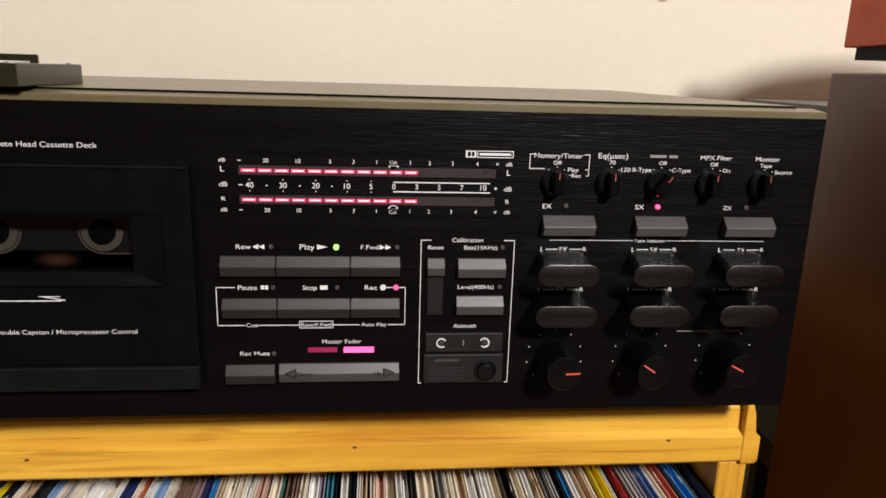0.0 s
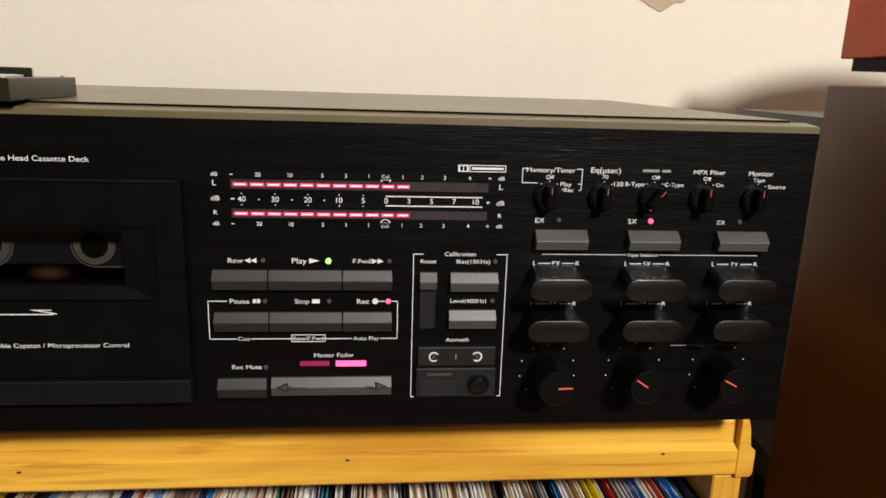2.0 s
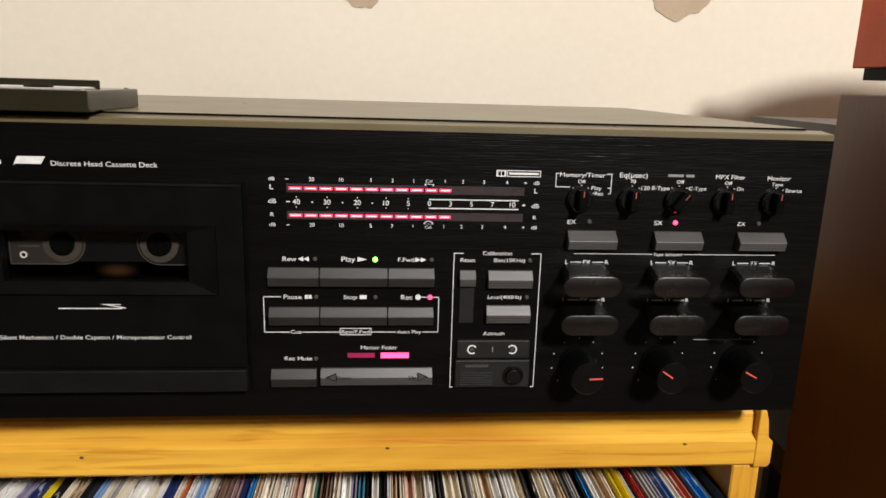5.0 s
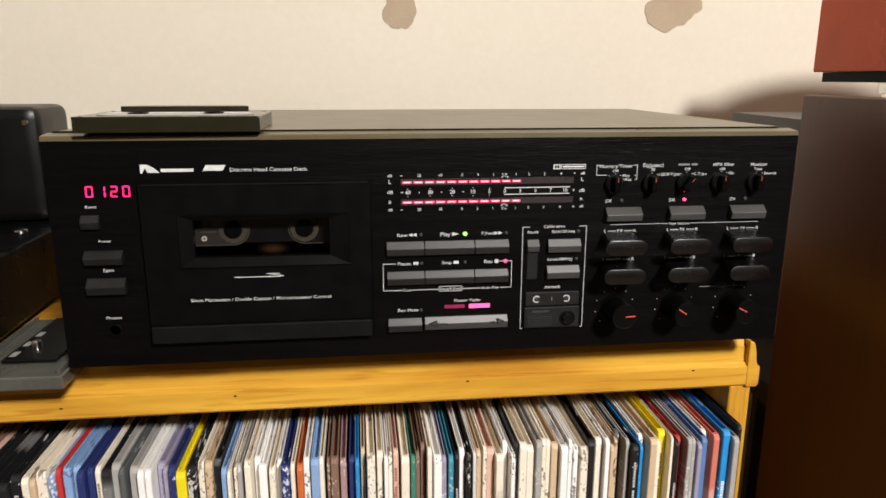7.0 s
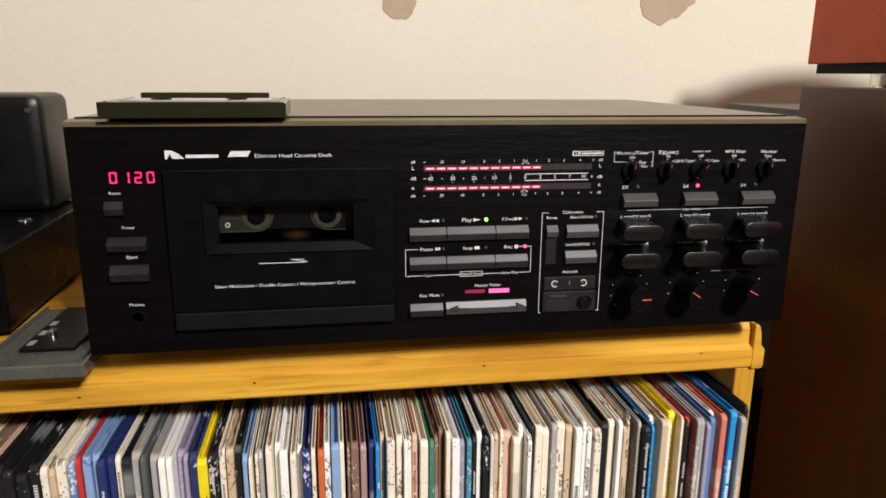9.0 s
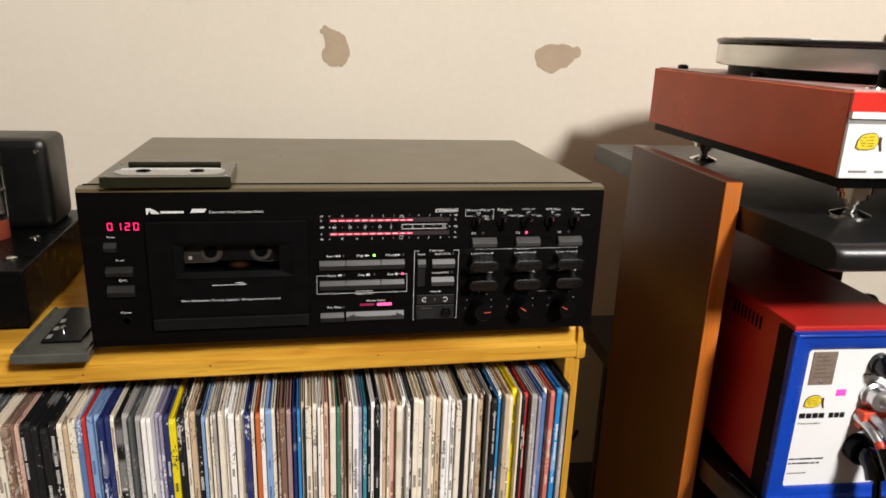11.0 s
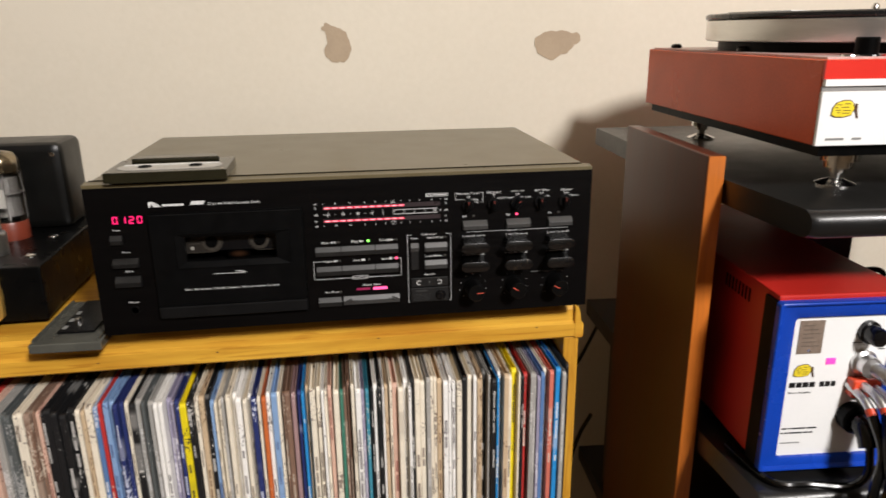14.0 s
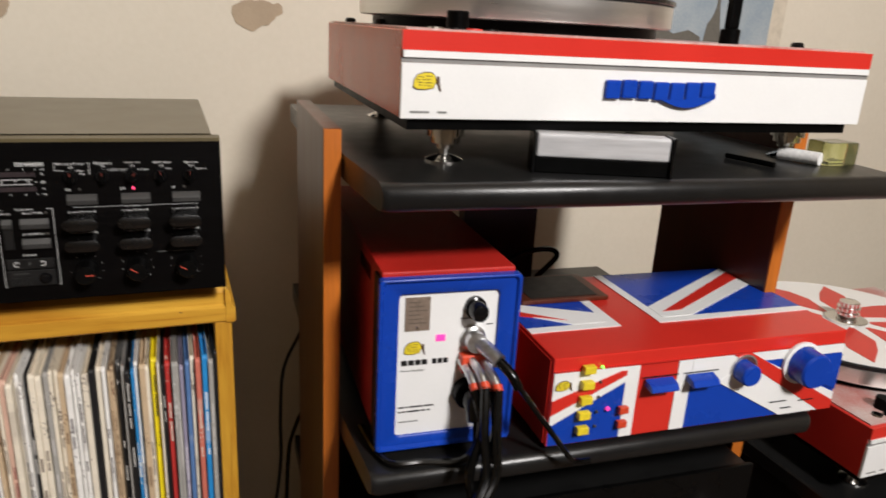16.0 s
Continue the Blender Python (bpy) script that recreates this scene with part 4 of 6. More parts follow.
SLEEVES = {
    "c": ((0.84, 0.76, 0.62), (0.25, 0.20, 0.16), 0.24, "cream"), "w": ((0.90, 0.88, 0.84), (0.20, 0.18, 0.18), 0.20, "white"),
    "t": ((0.60, 0.45, 0.29), (0.20, 0.12, 0.07), 0.4, "tan"), "n": ((0.22, 0.13, 0.09), (0.6, 0.5, 0.4), 0.35, "brown"),
    "k": ((0.008, 0.008, 0.009), (0.55, 0.53, 0.50), 0.04, "black"), "g": ((0.38, 0.365, 0.34), (0.62, 0.60, 0.58), 0.3, "grey"),
    "d": ((0.09, 0.10, 0.10), (0.35, 0.35, 0.34), 0.45, "dark grey"), "r": ((0.52, 0.035, 0.03), (0.75, 0.6, 0.5), 0.2, "red"),
    "o": ((0.58, 0.14, 0.035), (0.75, 0.65, 0.5), 0.3, "orange"), "s": ((0.62, 0.17, 0.12), (0.7, 0.6, 0.5), 0.2, "salmon"),
    "b": ((0.10, 0.20, 0.42), (0.65, 0.68, 0.75), 0.35, "blue"), "l": ((0.24, 0.38, 0.62), (0.1, 0.15, 0.3), 0.3, "light blue"),
    "u": ((0.018, 0.030, 0.14), (0.55, 0.58, 0.7), 0.3, "navy"), "a": ((0.02, 0.26, 0.62), (0.7, 0.75, 0.8), 0.2, "bright blue"),
    "q": ((0.05, 0.26, 0.36), (0.5, 0.6, 0.6), 0.45, "teal"), "e": ((0.05, 0.20, 0.14), (0.5, 0.6, 0.5), 0.3, "green"),
    "y": ((0.82, 0.66, 0.01), (0.06, 0.05, 0.02), 0.15, "yellow"), "v": ((0.32, 0.29, 0.40), (0.65, 0.62, 0.68), 0.3, "lavender"),
    "m": ((0.38, 0.24, 0.24), (0.62, 0.5, 0.48), 0.4, "mauve"), "p": ((0.68, 0.44, 0.34), (0.3, 0.12, 0.1), 0.3, "pink"),
}
# spine colours in order along the shelf, with relative widths
ROW = ("t4 k5 r6 g5 c6 b4 n5 w5 k4 c5 v5 r4 p5 g6 c5 b5 | "
       "n8 k7 r10 p6 c8 p9 g9 g7 d11 d10 c12 c9 n11 n7 p8 k10 k12 k12 k13 k12 c10 t8 c12 b10 r8 l11 l10 u9 u8 c8 k12 g13 d7 g12 w9 w8 v11 v10 u9 | y16 | k11 c9 t11 k10 l8 c6 c14 c10 w8 w12 "
       "c9 w8 u11 c7 o9 w9 l12 c14 n12 | m8 u8 a11 c10 c8 w11 p7 c10 e7 n12 c6 w10 v6 q13 w7 k6 w11 c5 p10 c9 w12 k5 c9 c9 g8 c11 t9 w9 w12 c9 k9 c9 w7 t11 k7 g6 k8 a5 w6 t9 c6 | y12 | c4 k6 r9 g12 v6 b8 c7 s9 a10 g14")
# where each run of spines begins and ends along the shelf
RUNS = (-0.225, -0.139, 0.0540, 0.0610, 0.158, 0.3785, 0.3850, 0.4390)


def title_bars(rnd, t, h):
    """Unreadable spine print: short upright dashes in a column, set in groups like words."""
    verts, faces = [], []
    wide = min(t * rnd.uniform(0.28, 0.55), 0.0024)
    z = h - rnd.uniform(0.008, 0.110)
    for group in range(rnd.randint(2, 4)):
        for k in range(rnd.randint(4, 11)):
            tall = rnd.uniform(0.0010, 0.0021)
            dx = rnd.uniform(-0.0001, 0.0001)
            n = len(verts)
            for x, zz in ((-wide / 2 + dx, z - tall), (wide / 2 + dx, z - tall), (wide / 2 + dx, z), (-wide / 2 + dx, z)):
                verts += [(x, -0.00022, zz), (x, 0.0006, zz)]
            faces += [(n, n + 2, n + 4, n + 6), (n, n + 1, n + 3, n + 2), (n + 2, n + 3, n + 5, n + 4), (n + 4, n + 5, n + 7, n + 6), (n + 6, n + 7, n + 1, n)]
            z -= tall + 0.0006
        z -= rnd.choice((0.0020, 0.0035, 0.020))
    me = bpy.data.meshes.new("spine_title")
    me.from_pydata(verts, [], faces)
    return me


def sleeve_mesh(t, s, h, bow):
    """A card sleeve: folded spine with worn round corners, open along the top between its two covers."""
    e = min(0.0011, t * 0.30)
    zs = ((0.0, 0.0), (h * 0.5, -bow), (h - 0.0030, -0.0002), (h - 0.0009, 0.0006), (h, 0.0022))
    verts, faces = [], []
    for z, dy in zs:
        w = t / 2 - (0.0002 if z > h - 0.001 else 0)
        verts += [(-w, s, z), (-w, e + dy, z), (-w + e * 0.45, dy + e * 0.25, z), (w - e * 0.45, dy + e * 0.25, z), (w, e + dy, z), (w, s, z)]
    n = 6
    for r in range(len(zs) - 1):
        for k in range(n):
            a, b = r * n + k, r * n + (k + 1) % n
            faces.append((a, b, b + n, a + n))
    # the open top: two card edges with a slot between
    top = (len(zs) - 1) * n
    g = max(t / 2 - 0.0008, t * 0.16)
    base = len(verts)
    for z in (h, h - 0.0050):
        verts += [(-g, s - 0.001, z), (-g, 0.0052, z), (g, 0.0052, z), (g, s - 0.001, z)]
    b0, b1 = base, base + 4
    faces += [(top, b0, b0 + 1, top + 1), (top + 1, b0 + 1, b0 + 2, top + 4), (top + 1, top + 4, top + 3, top + 2), (top + 4, b0 + 2, b0 + 3, top + 5), (top + 5, b0 + 3, b0, top)]
    for k in range(4):
        m = (k + 1) % 4
        faces.append((b0 + k, b1 + k, b1 + m, b0 + m))
    faces += [(b1, b1 + 3, b1 + 2, b1 + 1), (0, 5, 4, 3, 2, 1)]
    me = bpy.data.meshes.new("record_sleeve")
    me.from_pydata(verts, [], faces)
    return me


def records():
    mats = {k: sleeve_mat("sleeve_" + v[3].replace(" ", "_"), v[0], v[1], v[2] * 0.6) for k, v in SLEEVES.items()}
    inks = {k: mat("spine_ink_" + v[3].replace(" ", "_"), v[1], 0.6, scale=300) for k, v in SLEEVES.items()}
    rnd = random.Random(11)
    rel = []
    for words, a, b in zip(ROW.split("|"), RUNS, RUNS[1:]):
        run = words.split()
        unit = (b - a) / sum(float(s[1:]) for s in run)
        for s in run:
            w = float(s[1:]) * unit
            if w > 0.0068 and s[0] not in "y":
                cut = rnd.uniform(0.42, 0.58)
                rel += [(s[0], w * cut), (s[0] if rnd.random() < 0.5 else rnd.choice("cwctnkg"), w * (1 - cut))]
            else:
                rel.append((s[0], w))
    x = -0.225
    for code, t in rel:
        y0 = 0.004 + rnd.uniform(-0.0050, 0.0030) + (rnd.uniform(0.004, 0.010) if rnd.random() < 0.10 else 0)
        h = 0.3135 + rnd.uniform(-0.0042, 0.0022) + (0.004 if x > 0.433 else 0)
        thin = t - rnd.uniform(0.0003, 0.0009)
        me = sleeve_mesh(thin, 0.312, h, rnd.uniform(0.0, 0.0003))
        me.materials.append(mats[code])
        ob = new("record_sleeve", me)
        ob.location = (x + t / 2, y0 + 0.001, 0.4132)
        ob.rotation_euler = (0, radians(rnd.uniform(-0.12, 0.12)), radians(rnd.uniform(-0.30, 0.30)))
        tagged(ob, f"{SLEEVES[code][3]} card album sleeve standing in the pine case", "record sleeve", "albums in the record case")
        if thin > 0.0022 and rnd.random() < 0.75:
            print_ = title_bars(rnd, thin, h)
            print_.materials.append(inks[code])
            bars = new("spine_title", print_)
            bars.parent = ob
            tagged(bars, kind="stuff")
        x += t


# ---- valve amplifier ----
def valve_amplifier():
    a = thing("valve_amplifier", -0.073, 0.068, 0.787, "black valve amplifier with gold fascia and glass valves", "amplifier")
    xr, xl, yf, yb, z0, z1 = -0.073, -0.41, 0.068, 0.300, 0.793, 0.848
    part("chassis", box(xl, xr, yf, yb, z0, z1, 0.0018, 2), AMPBLK, a)
    for fx, fy in ((xr - 0.03, yf + 0.03), (xl + 0.03, yf + 0.03), (xr - 0.03, yb - 0.03), (xl + 0.03, yb - 0.03)):
        part("foot", lathe([(0.011, 0), (0.012, 0.0061)], (fx, fy, 0.787), "z", 20), BLACK, a)
    f0, f1, g0, g1 = -0.35, -0.1095, 0.7965, 0.8435
    pts = [(f0, g0), (f1 - 0.005, g0), (f1 - 0.001, g0 + 0.004), (f1, (g0 + g1) / 2), (f1 - 0.001, g1 - 0.008), (f1 - 0.008, g1), (f0, g1)]
    part("fascia", prism(pts, "y", yf - 0.007, yf, 0.0010, 2), GOLD, a, "brushed gold fascia plate")
    kc = (-0.148, yf - 0.007, 0.820)
    smooth(part("volume_knob", lathe([(0.0135, 0), (0.0135, 0.002), (0.0125, 0.003), (0.0118, 0.018), (0.0108, 0.0195), (0, 0.0195)], kc, "y", 36), SATIN, a, "turned silver volume knob"), 30)
    lettering("VOLUME", -0.148, 0.8375, 0.012, yf - 0.0073, a, KNOT)
    # small valve with aluminium collar
    def valve(cx, cy, r, h, base_r, base_h, base_mat, label, name):
        z = z1
        v = smooth(part(name, lathe([(base_r, 0), (base_r, base_h * 0.9), (base_r * 0.94, base_h), (0, base_h)], (cx, cy, z), "z", 32), base_mat, a, label), 30)
        g = [(r * 0.92, base_h), (r, base_h + 0.004), (r, h - r * 0.8), (r * 0.93, h - r * 0.42), (r * 0.72, h - r * 0.14), (r * 0.35, h - r * 0.03), (0, h)]
        ob = smooth(part("glass", lathe(g, (cx, cy, z), "z", 32), TUBEGL, v, "clear glass envelope"), 60)
        ob.visible_shadow = False
        b = lathe([(r * 0.52, base_h + 0.006), (r * 0.52, h * 0.70), (r * 0.3, h * 0.74)], (cx, cy, z), "z", 16)
        for i in range(4):
            q = i * math.pi / 2 + 0.4
            lathe([(0.0007, base_h), (0.0007, h * 0.8)], (cx + r * 0.68 * math.cos(q), cy + r * 0.68 * math.sin(q), z), "z", 8, bm=b)
        lathe([(r * 0.8, h * 0.52), (r * 0.8, h * 0.53)], (cx, cy, z), "z", 20, bm=b)
        part("electrodes", b, GETTER, v, "grey metal electrodes")
        return v
    valve(-0.1365, 0.120, 0.0140, 0.064, 0.0172, 0.022, SATIN, "silver aluminium valve socket collar", "small_valve")
    big = valve(-0.1385, 0.183, 0.0190, 0.096, 0.0175, 0.020, REDBASE, "brown-red valve base", "power_valve")
    smooth(part("getter", lathe([(0.0175, 0.0735), (0.0186, 0.0790), (0.0184, 0.0825), (0.0174, 0.0875), (0.0133, 0.0931), (0.0066, 0.0951), (0, 0.0957)], (-0.1385, 0.183, z1), "z", 32), MIRRORT, big, "silvered brown valve top"), 60)
    part("valve_print", box(-0.1465, -0.1315, 0.1632, 0.1637, 0.885, 0.905), LABELG, big)
    valve(-0.235, 0.120, 0.0140, 0.069, 0.0172, 0.022, SATIN, "silver aluminium valve socket collar", "small_valve")
    # transformer covers
    tc = part("transformer_cover", box(-0.181, -0.0860, 0.212, 0.285, z1, 0.946, 0.011, 4), OLIVE, a, "tall black transformer cover with rounded corners")
    smooth(tc, 30)
    part("screw", lathe([(0.0026, 0), (0.0022, 0.0012), (0, 0.0014)], (-0.0955, 0.212, 0.933), "y", 14), CHROME, tc)
    t2 = smooth(part("transformer_cover", box(-0.315, -0.198, 0.205, 0.29, 0.912, 0.941, 0.010, 4), OLIVE, a, "low black choke cover"), 30)
    part("cover_base", box(-0.32, -0.194, 0.195, 0.29, z1, 0.9125, 0.001, 1), AMPBLK, a)
    part("screw", lathe([(0.0030, 0), (0.0026, 0.0014), (0, 0.0016)], (-0.206, 0.199, 0.9125), "z", 14), CHROME, t2)
    for sx, sy in ((-0.095, 0.108), (-0.097, 0.180), (-0.22, 0.09)):
        smooth(part("bolt", lathe([(0.0052, 0), (0.0050, 0.0010), (0.0030, 0.0020), (0, 0.0024)], (sx, sy, z1), "z", 18), CHROME, a, "chrome dome bolt"))
    a.rotation_euler = (0, 0, radians(1.5))


def cassette_case():
    c = thing("cassette_case", -0.036, 0.055, 0.787, "open smoky plastic cassette case tray on the pine top", "cassette case")
    x0, x1, y0, y1, z = -0.0655, -0.0035, -0.001, 0.107, 0.787
    part("tray", box(x0, x1, y0, y1, z, z + 0.0085, 0.0012, 2), CASET, c)
    part("lid", box(x0 + 0.017, x1 - 0.012, y0 + 0.022, y1 - 0.006, z + 0.0086, z + 0.0112, 0.0004, 1), GLOSSB, c, "gloss black raised middle")
    part("rim", box(x0 + 0.002, x0 + 0.004, y0 + 0.004, y1 - 0.004, z + 0.0085, z + 0.0115), CASET, c)
    part("rim", box(x1 - 0.004, x1 - 0.002, y0 + 0.004, y1 - 0.004, z + 0.0085, z + 0.0115), CASET, c)
    for i in range(3):
        part("inlay_line", box(x0 + 0.019, x0 + 0.023, y0 + 0.028 + i * 0.018, y0 + 0.036 + i * 0.018, z + 0.0112, z + 0.0114), DIMP, c)
    b = lathe([(0.0032, 0), (0.0030, 0.003), (0.0018, 0.0042), (0, 0.0045)], (x0 + 0.028, y0 + 0.046, z + 0.0112), "z", 14)
    smooth(part("hub_peg", b, CHROME, c))
    c.rotation_euler = (0, 0, radians(-1.0))


setting()
cassette_deck()
loose_cassette()
record_case()
records()
valve_amplifier()
cassette_case()


# ---- hi-fi rack ----
def rack():
    r = thing("hifi_rack", 0.791, 0.05, 0.0, "hi-fi rack with cherry side panels and black shelves", "hi-fi rack")

    def shelf(z, th, yf, xr):
        pts = [(0.5330, 0.272), (0.5330, 0.1385), (0.5425, 0.1365), (0.5425, -0.080), (0.5505, yf + 0.003), (0.5550, yf), (xr - 0.0125, yf), (xr - 0.008, yf + 0.003), (xr, -0.080), (1.0020, -0.0745), (1.0020, 0.272)]
        b = prism(pts, "z", z - th, z)
        front = [e for e in b.edges if all(v.co.y < yf + 0.01 for v in e.verts) and abs(e.verts[0].co.z - e.verts[1].co.z) < 1e-6]
        bmesh.ops.bevel(b, geom=front, offset=th * 0.42, segments=4, profile=0.5, affect="EDGES")
        return smooth(part("shelf", b, RACK, r, "black board with a rounded front edge"), 40)
    shelf(0.936, 0.021, -0.188, 1.0250)
    shelf(0.694, 0.021, -0.176, 1.0010)
    shelf(0.455, 0.021, -0.182, 0.9930)
    for x0, x1 in ((0.5265, 0.5412), (1.0033, 1.0180)):
        panel = part("side_panel", box(x0, x1, -0.0675, 0.135, 0.0, 0.9565, 0.0008, 1), CHERRY, r, "cherry veneered upright side panel")
        # edge strip in the lit tone; the face behind it has the shaded one
        part("edge_band", box(x0 + 0.0002, x1 - 0.0002, -0.0700, -0.0677, 0.0, 0.9560), CHERRYE, panel, "cherry front edge, lamp light painted in as orange")
    part("back_board", box(0.5430, 1.0010, 0.1805, 0.190, 0.02, 0.6725), RACK, r, "black lower back board")
    part("back_spine", box(0.735, 0.835, 0.160, 0.180, 0.02, 0.914), RACK, r, "black back spine")
    turned(r, 0.5265, -0.0700, -3.4)


def plain_badge(root, x, z, w, y):
    """A small plain yellow badge with a dark rim and dark strokes."""
    pts = [(-0.50, -0.20), (-0.46, 0.06), (-0.34, 0.22), (-0.10, 0.30), (0.14, 0.30), (0.26, 0.22), (0.34, 0.02), (0.24, -0.22), (-0.05, -0.28), (-0.34, -0.27)]
    part("badge_rim", prism([(x + px * w * 1.05, z + pz * w * 1.08) for px, pz in pts], "y", y, y + 0.0003), KNOT, root)
    part("badge", prism([(x + px * w * 0.985, z + pz * w * 0.97) for px, pz in pts], "y", y - 0.0002, y + 0.0001), YELLOW, root, "plain yellow badge")
    for k, (u, v, l) in enumerate(((-0.34, 0.14, 0.20), (-0.06, 0.17, 0.24), (-0.40, 0.04, 0.14), (-0.18, 0.05, 0.30), (-0.36, -0.05, 0.20), (-0.08, -0.06, 0.28), (-0.30, -0.14, 0.12), (-0.10, -0.16, 0.26))):
        part("badge_stroke", box(x + u * w, x + (u + l) * w, y - 0.0003, y, z + v * w, z + (v + 0.026) * w), KNOT, root)
    part("badge_rim", prism([(x + w * 0.36, z + w * 0.20), (x + w * 0.46, z + w * 0.16), (x + w * 0.47, z - w * 0.06), (x + w * 0.54, z - w * 0.34), (x + w * 0.46, z - w * 0.32), (x + w * 0.40, z - w * 0.12), (x + w * 0.32, z - w * 0.02)], "y", y, y + 0.0003), KNOT, root)


def turntable(x0, y0, z0, label, lower):
    """A plinth with a striped front, three feet, a platter with a record, and the arm."""
    t = thing("turntable", x0 + 0.21, y0 + 0.16, z0, label, "turntable")
    W, D, h0, h1 = 0.428, 0.343, z0 + 0.039, z0 + 0.101
    b = box(x0, x0 + W, y0 + 0.003, y0 + D, h0, h1, 0.0008, 1)
    # the lower plinth gets the darker red, its shade painted into the colour
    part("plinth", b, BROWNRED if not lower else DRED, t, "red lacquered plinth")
    part("front_stripe", box(x0, x0 + W, y0, y0 + 0.0028, h1 - 0.0135, h1 - 0.0002), RED, t, "bright red top stripe of the plinth")
    part("front_stripe", box(x0 + 0.001, x0 + W - 0.001, y0 - 0.0010, y0 + 0.0028, h1 - 0.0185, h1 - 0.0137), WHITEP, t)
    part("front_stripe", box(x0, x0 + W, y0 + 0.0008, y0 + 0.0028, h1 - 0.0223, h1 - 0.0187), GREYS, t)
    part("front_board", box(x0, x0 + W, y0 - 0.0004, y0 + 0.0028, h0, h1 - 0.0225, 0.0003, 1), WHITEP, t, "white front board")
    part("base_board", box(x0 + 0.006, x0 + W - 0.010, y0 + 0.004, y0 + D - 0.006, h0 - 0.0085, h0 - 0.0002), BLACK, t)
    part("top_plate", box(x0 + 0.004, x0 + W - 0.004, y0 + 0.006, y0 + D - 0.004, h1 + 0.0001, h1 + 0.0016), TTTOP, t, "pale patterned top plate")
    feet = ((x0 + 0.048, y0 + 0.040), (x0 + 0.054, y0 + D - 0.041), (x0 + W - 0.030, y0 + 0.048), (x0 + W - 0.040, y0 + D - 0.041))
    for fx, fy in feet:
        prof = [(0.0155, 0), (0.0155, 0.0018), (0.0130, 0.0030), (0.0045, 0.0062), (0.0045, 0.0105), (0.0075, 0.0110), (0.0075, 0.0150), (0.0125, 0.0155), (0.0125, 0.0205), (0.0155, 0.0210), (0.0155, 0.0302)]
        smooth(part("foot", lathe(prof, (fx, fy, z0), "z", 28), CHROME, t, "stepped chrome spike foot"), 30)
    cx, cy = x0 + 0.157, y0 + 0.178
    zp = h1 + 0.0016
    smooth(part("sub_platter", lathe([(0.138, 0), (0.138, 0.0082), (0, 0.0082)], (cx, cy, zp), "z", 56), BLACK, t), 30)
    pl = smooth(part("platter", lathe([(0.147, 0.0086), (0.1505, 0.0094), (0.1510, 0.0115), (0.1510, 0.0278), (0.1495, 0.0288), (0, 0.0288)], (cx, cy, zp), "z", 96), STEEL, t, "polished aluminium platter"), 30)
    part("mat", lathe([(0.1515, 0.0290), (0.1525, 0.0305), (0.1525, 0.0330), (0.1505, 0.0342), (0, 0.0342)], (cx, cy, zp), "z", 72), VINYL, pl, "black platter mat")
    if lower:
        part("mat_top", lathe([(0.1485, 0.0343), (0.1485, 0.0350), (0, 0.0350)], (cx, cy, zp), "z", 72), WHITEP, pl)
        for i in range(8):
            a0 = radians(i * 45 + 8)
            pts = []
            for rr, da in ((0.030, -0.10), (0.075, -0.30), (0.105, -0.20), (0.138, 0.0), (0.100, 0.14), (0.070, 0.28), (0.030, 0.10)):
                pts.append((cx + rr * math.cos(a0 + da), cy + rr * math.sin(a0 + da)))
            part("mat_ray", prism(pts, "z", zp + 0.0351, zp + 0.0356), RED, pl, "red ray on the white mat")
        clamp = [(0.026, 0), (0.0265, 0.002), (0.024, 0.0032), (0.012, 0.0034), (0.012, 0.008), (0.0145, 0.0085), (0.0145, 0.0118), (0.012, 0.0122), (0.012, 0.0150), (0.0145, 0.0155), (0.0145, 0.0190), (0.0125, 0.0195), (0.0125, 0.026), (0.010, 0.0272), (0, 0.0272)]
        smooth(part("record_clamp", lathe(clamp, (cx, cy, zp + 0.0356), "z", 32), CHROME, t, "ribbed chrome record clamp"), 30)
    else:
        for i in range(6):
            a0, a1 = radians(i * 60), radians(i * 60 + 30)
            pts = [(cx + 0.05 * math.cos(a0), cy + 0.05 * math.sin(a0))] + [(cx + 0.147 * math.cos(a0 + (a1 - a0) * k / 6), cy + 0.147 * math.sin(a0 + (a1 - a0) * k / 6)) for k in range(7)] + [(cx + 0.05 * math.cos(a1), cy + 0.05 * math.sin(a1))]
            part("mat_ray", prism(pts, "z", zp + 0.0343, zp + 0.0350), (RED, WHITEP)[i % 2], pl)
        smooth(part("spindle", lathe([(0.0036, 0), (0.0036, 0.006), (0.002, 0.0085), (0, 0.009)], (cx, cy, zp + 0.0342), "z", 16), CHROME, t))
    smooth(part("speed_knob", lathe([(0.0085, 0), (0.0085, 0.0125), (0.0078, 0.0135), (0, 0.0135)], (x0 + 0.050, y0 + 0.030, zp), "z", 24), BLACK, t, "black speed knob"), 30)
    for bx, by in ((x0 + 0.020, y0 + D - 0.030), (x0 + W - 0.028, y0 + 0.060), (x0 + 0.020, y0 + 0.16)):
        smooth(part("plate_bolt", lathe([(0.0060, 0), (0.0058, 0.003), (0.0042, 0.0045), (0, 0.0046)], (bx, by, zp), "z", 20), GLOSSB, t))
    for i, (bx, by) in enumerate(((0.044, 0.016), (0.058, 0.014), (0.072, 0.015), (0.030, 0.020))):
        part("plate_detail", lathe([(0.0065, 0), (0.006, 0.0012), (0, 0.0014)], (x0 + bx, y0 + by, zp), "z", 16), (GLOSSB, RED, GLOSSB, CHROME)[i], t)
    if not lower:
        plain_badge(t, x0 + 0.019, h0 + 0.0270, 0.0205, y0 - 0.0010)
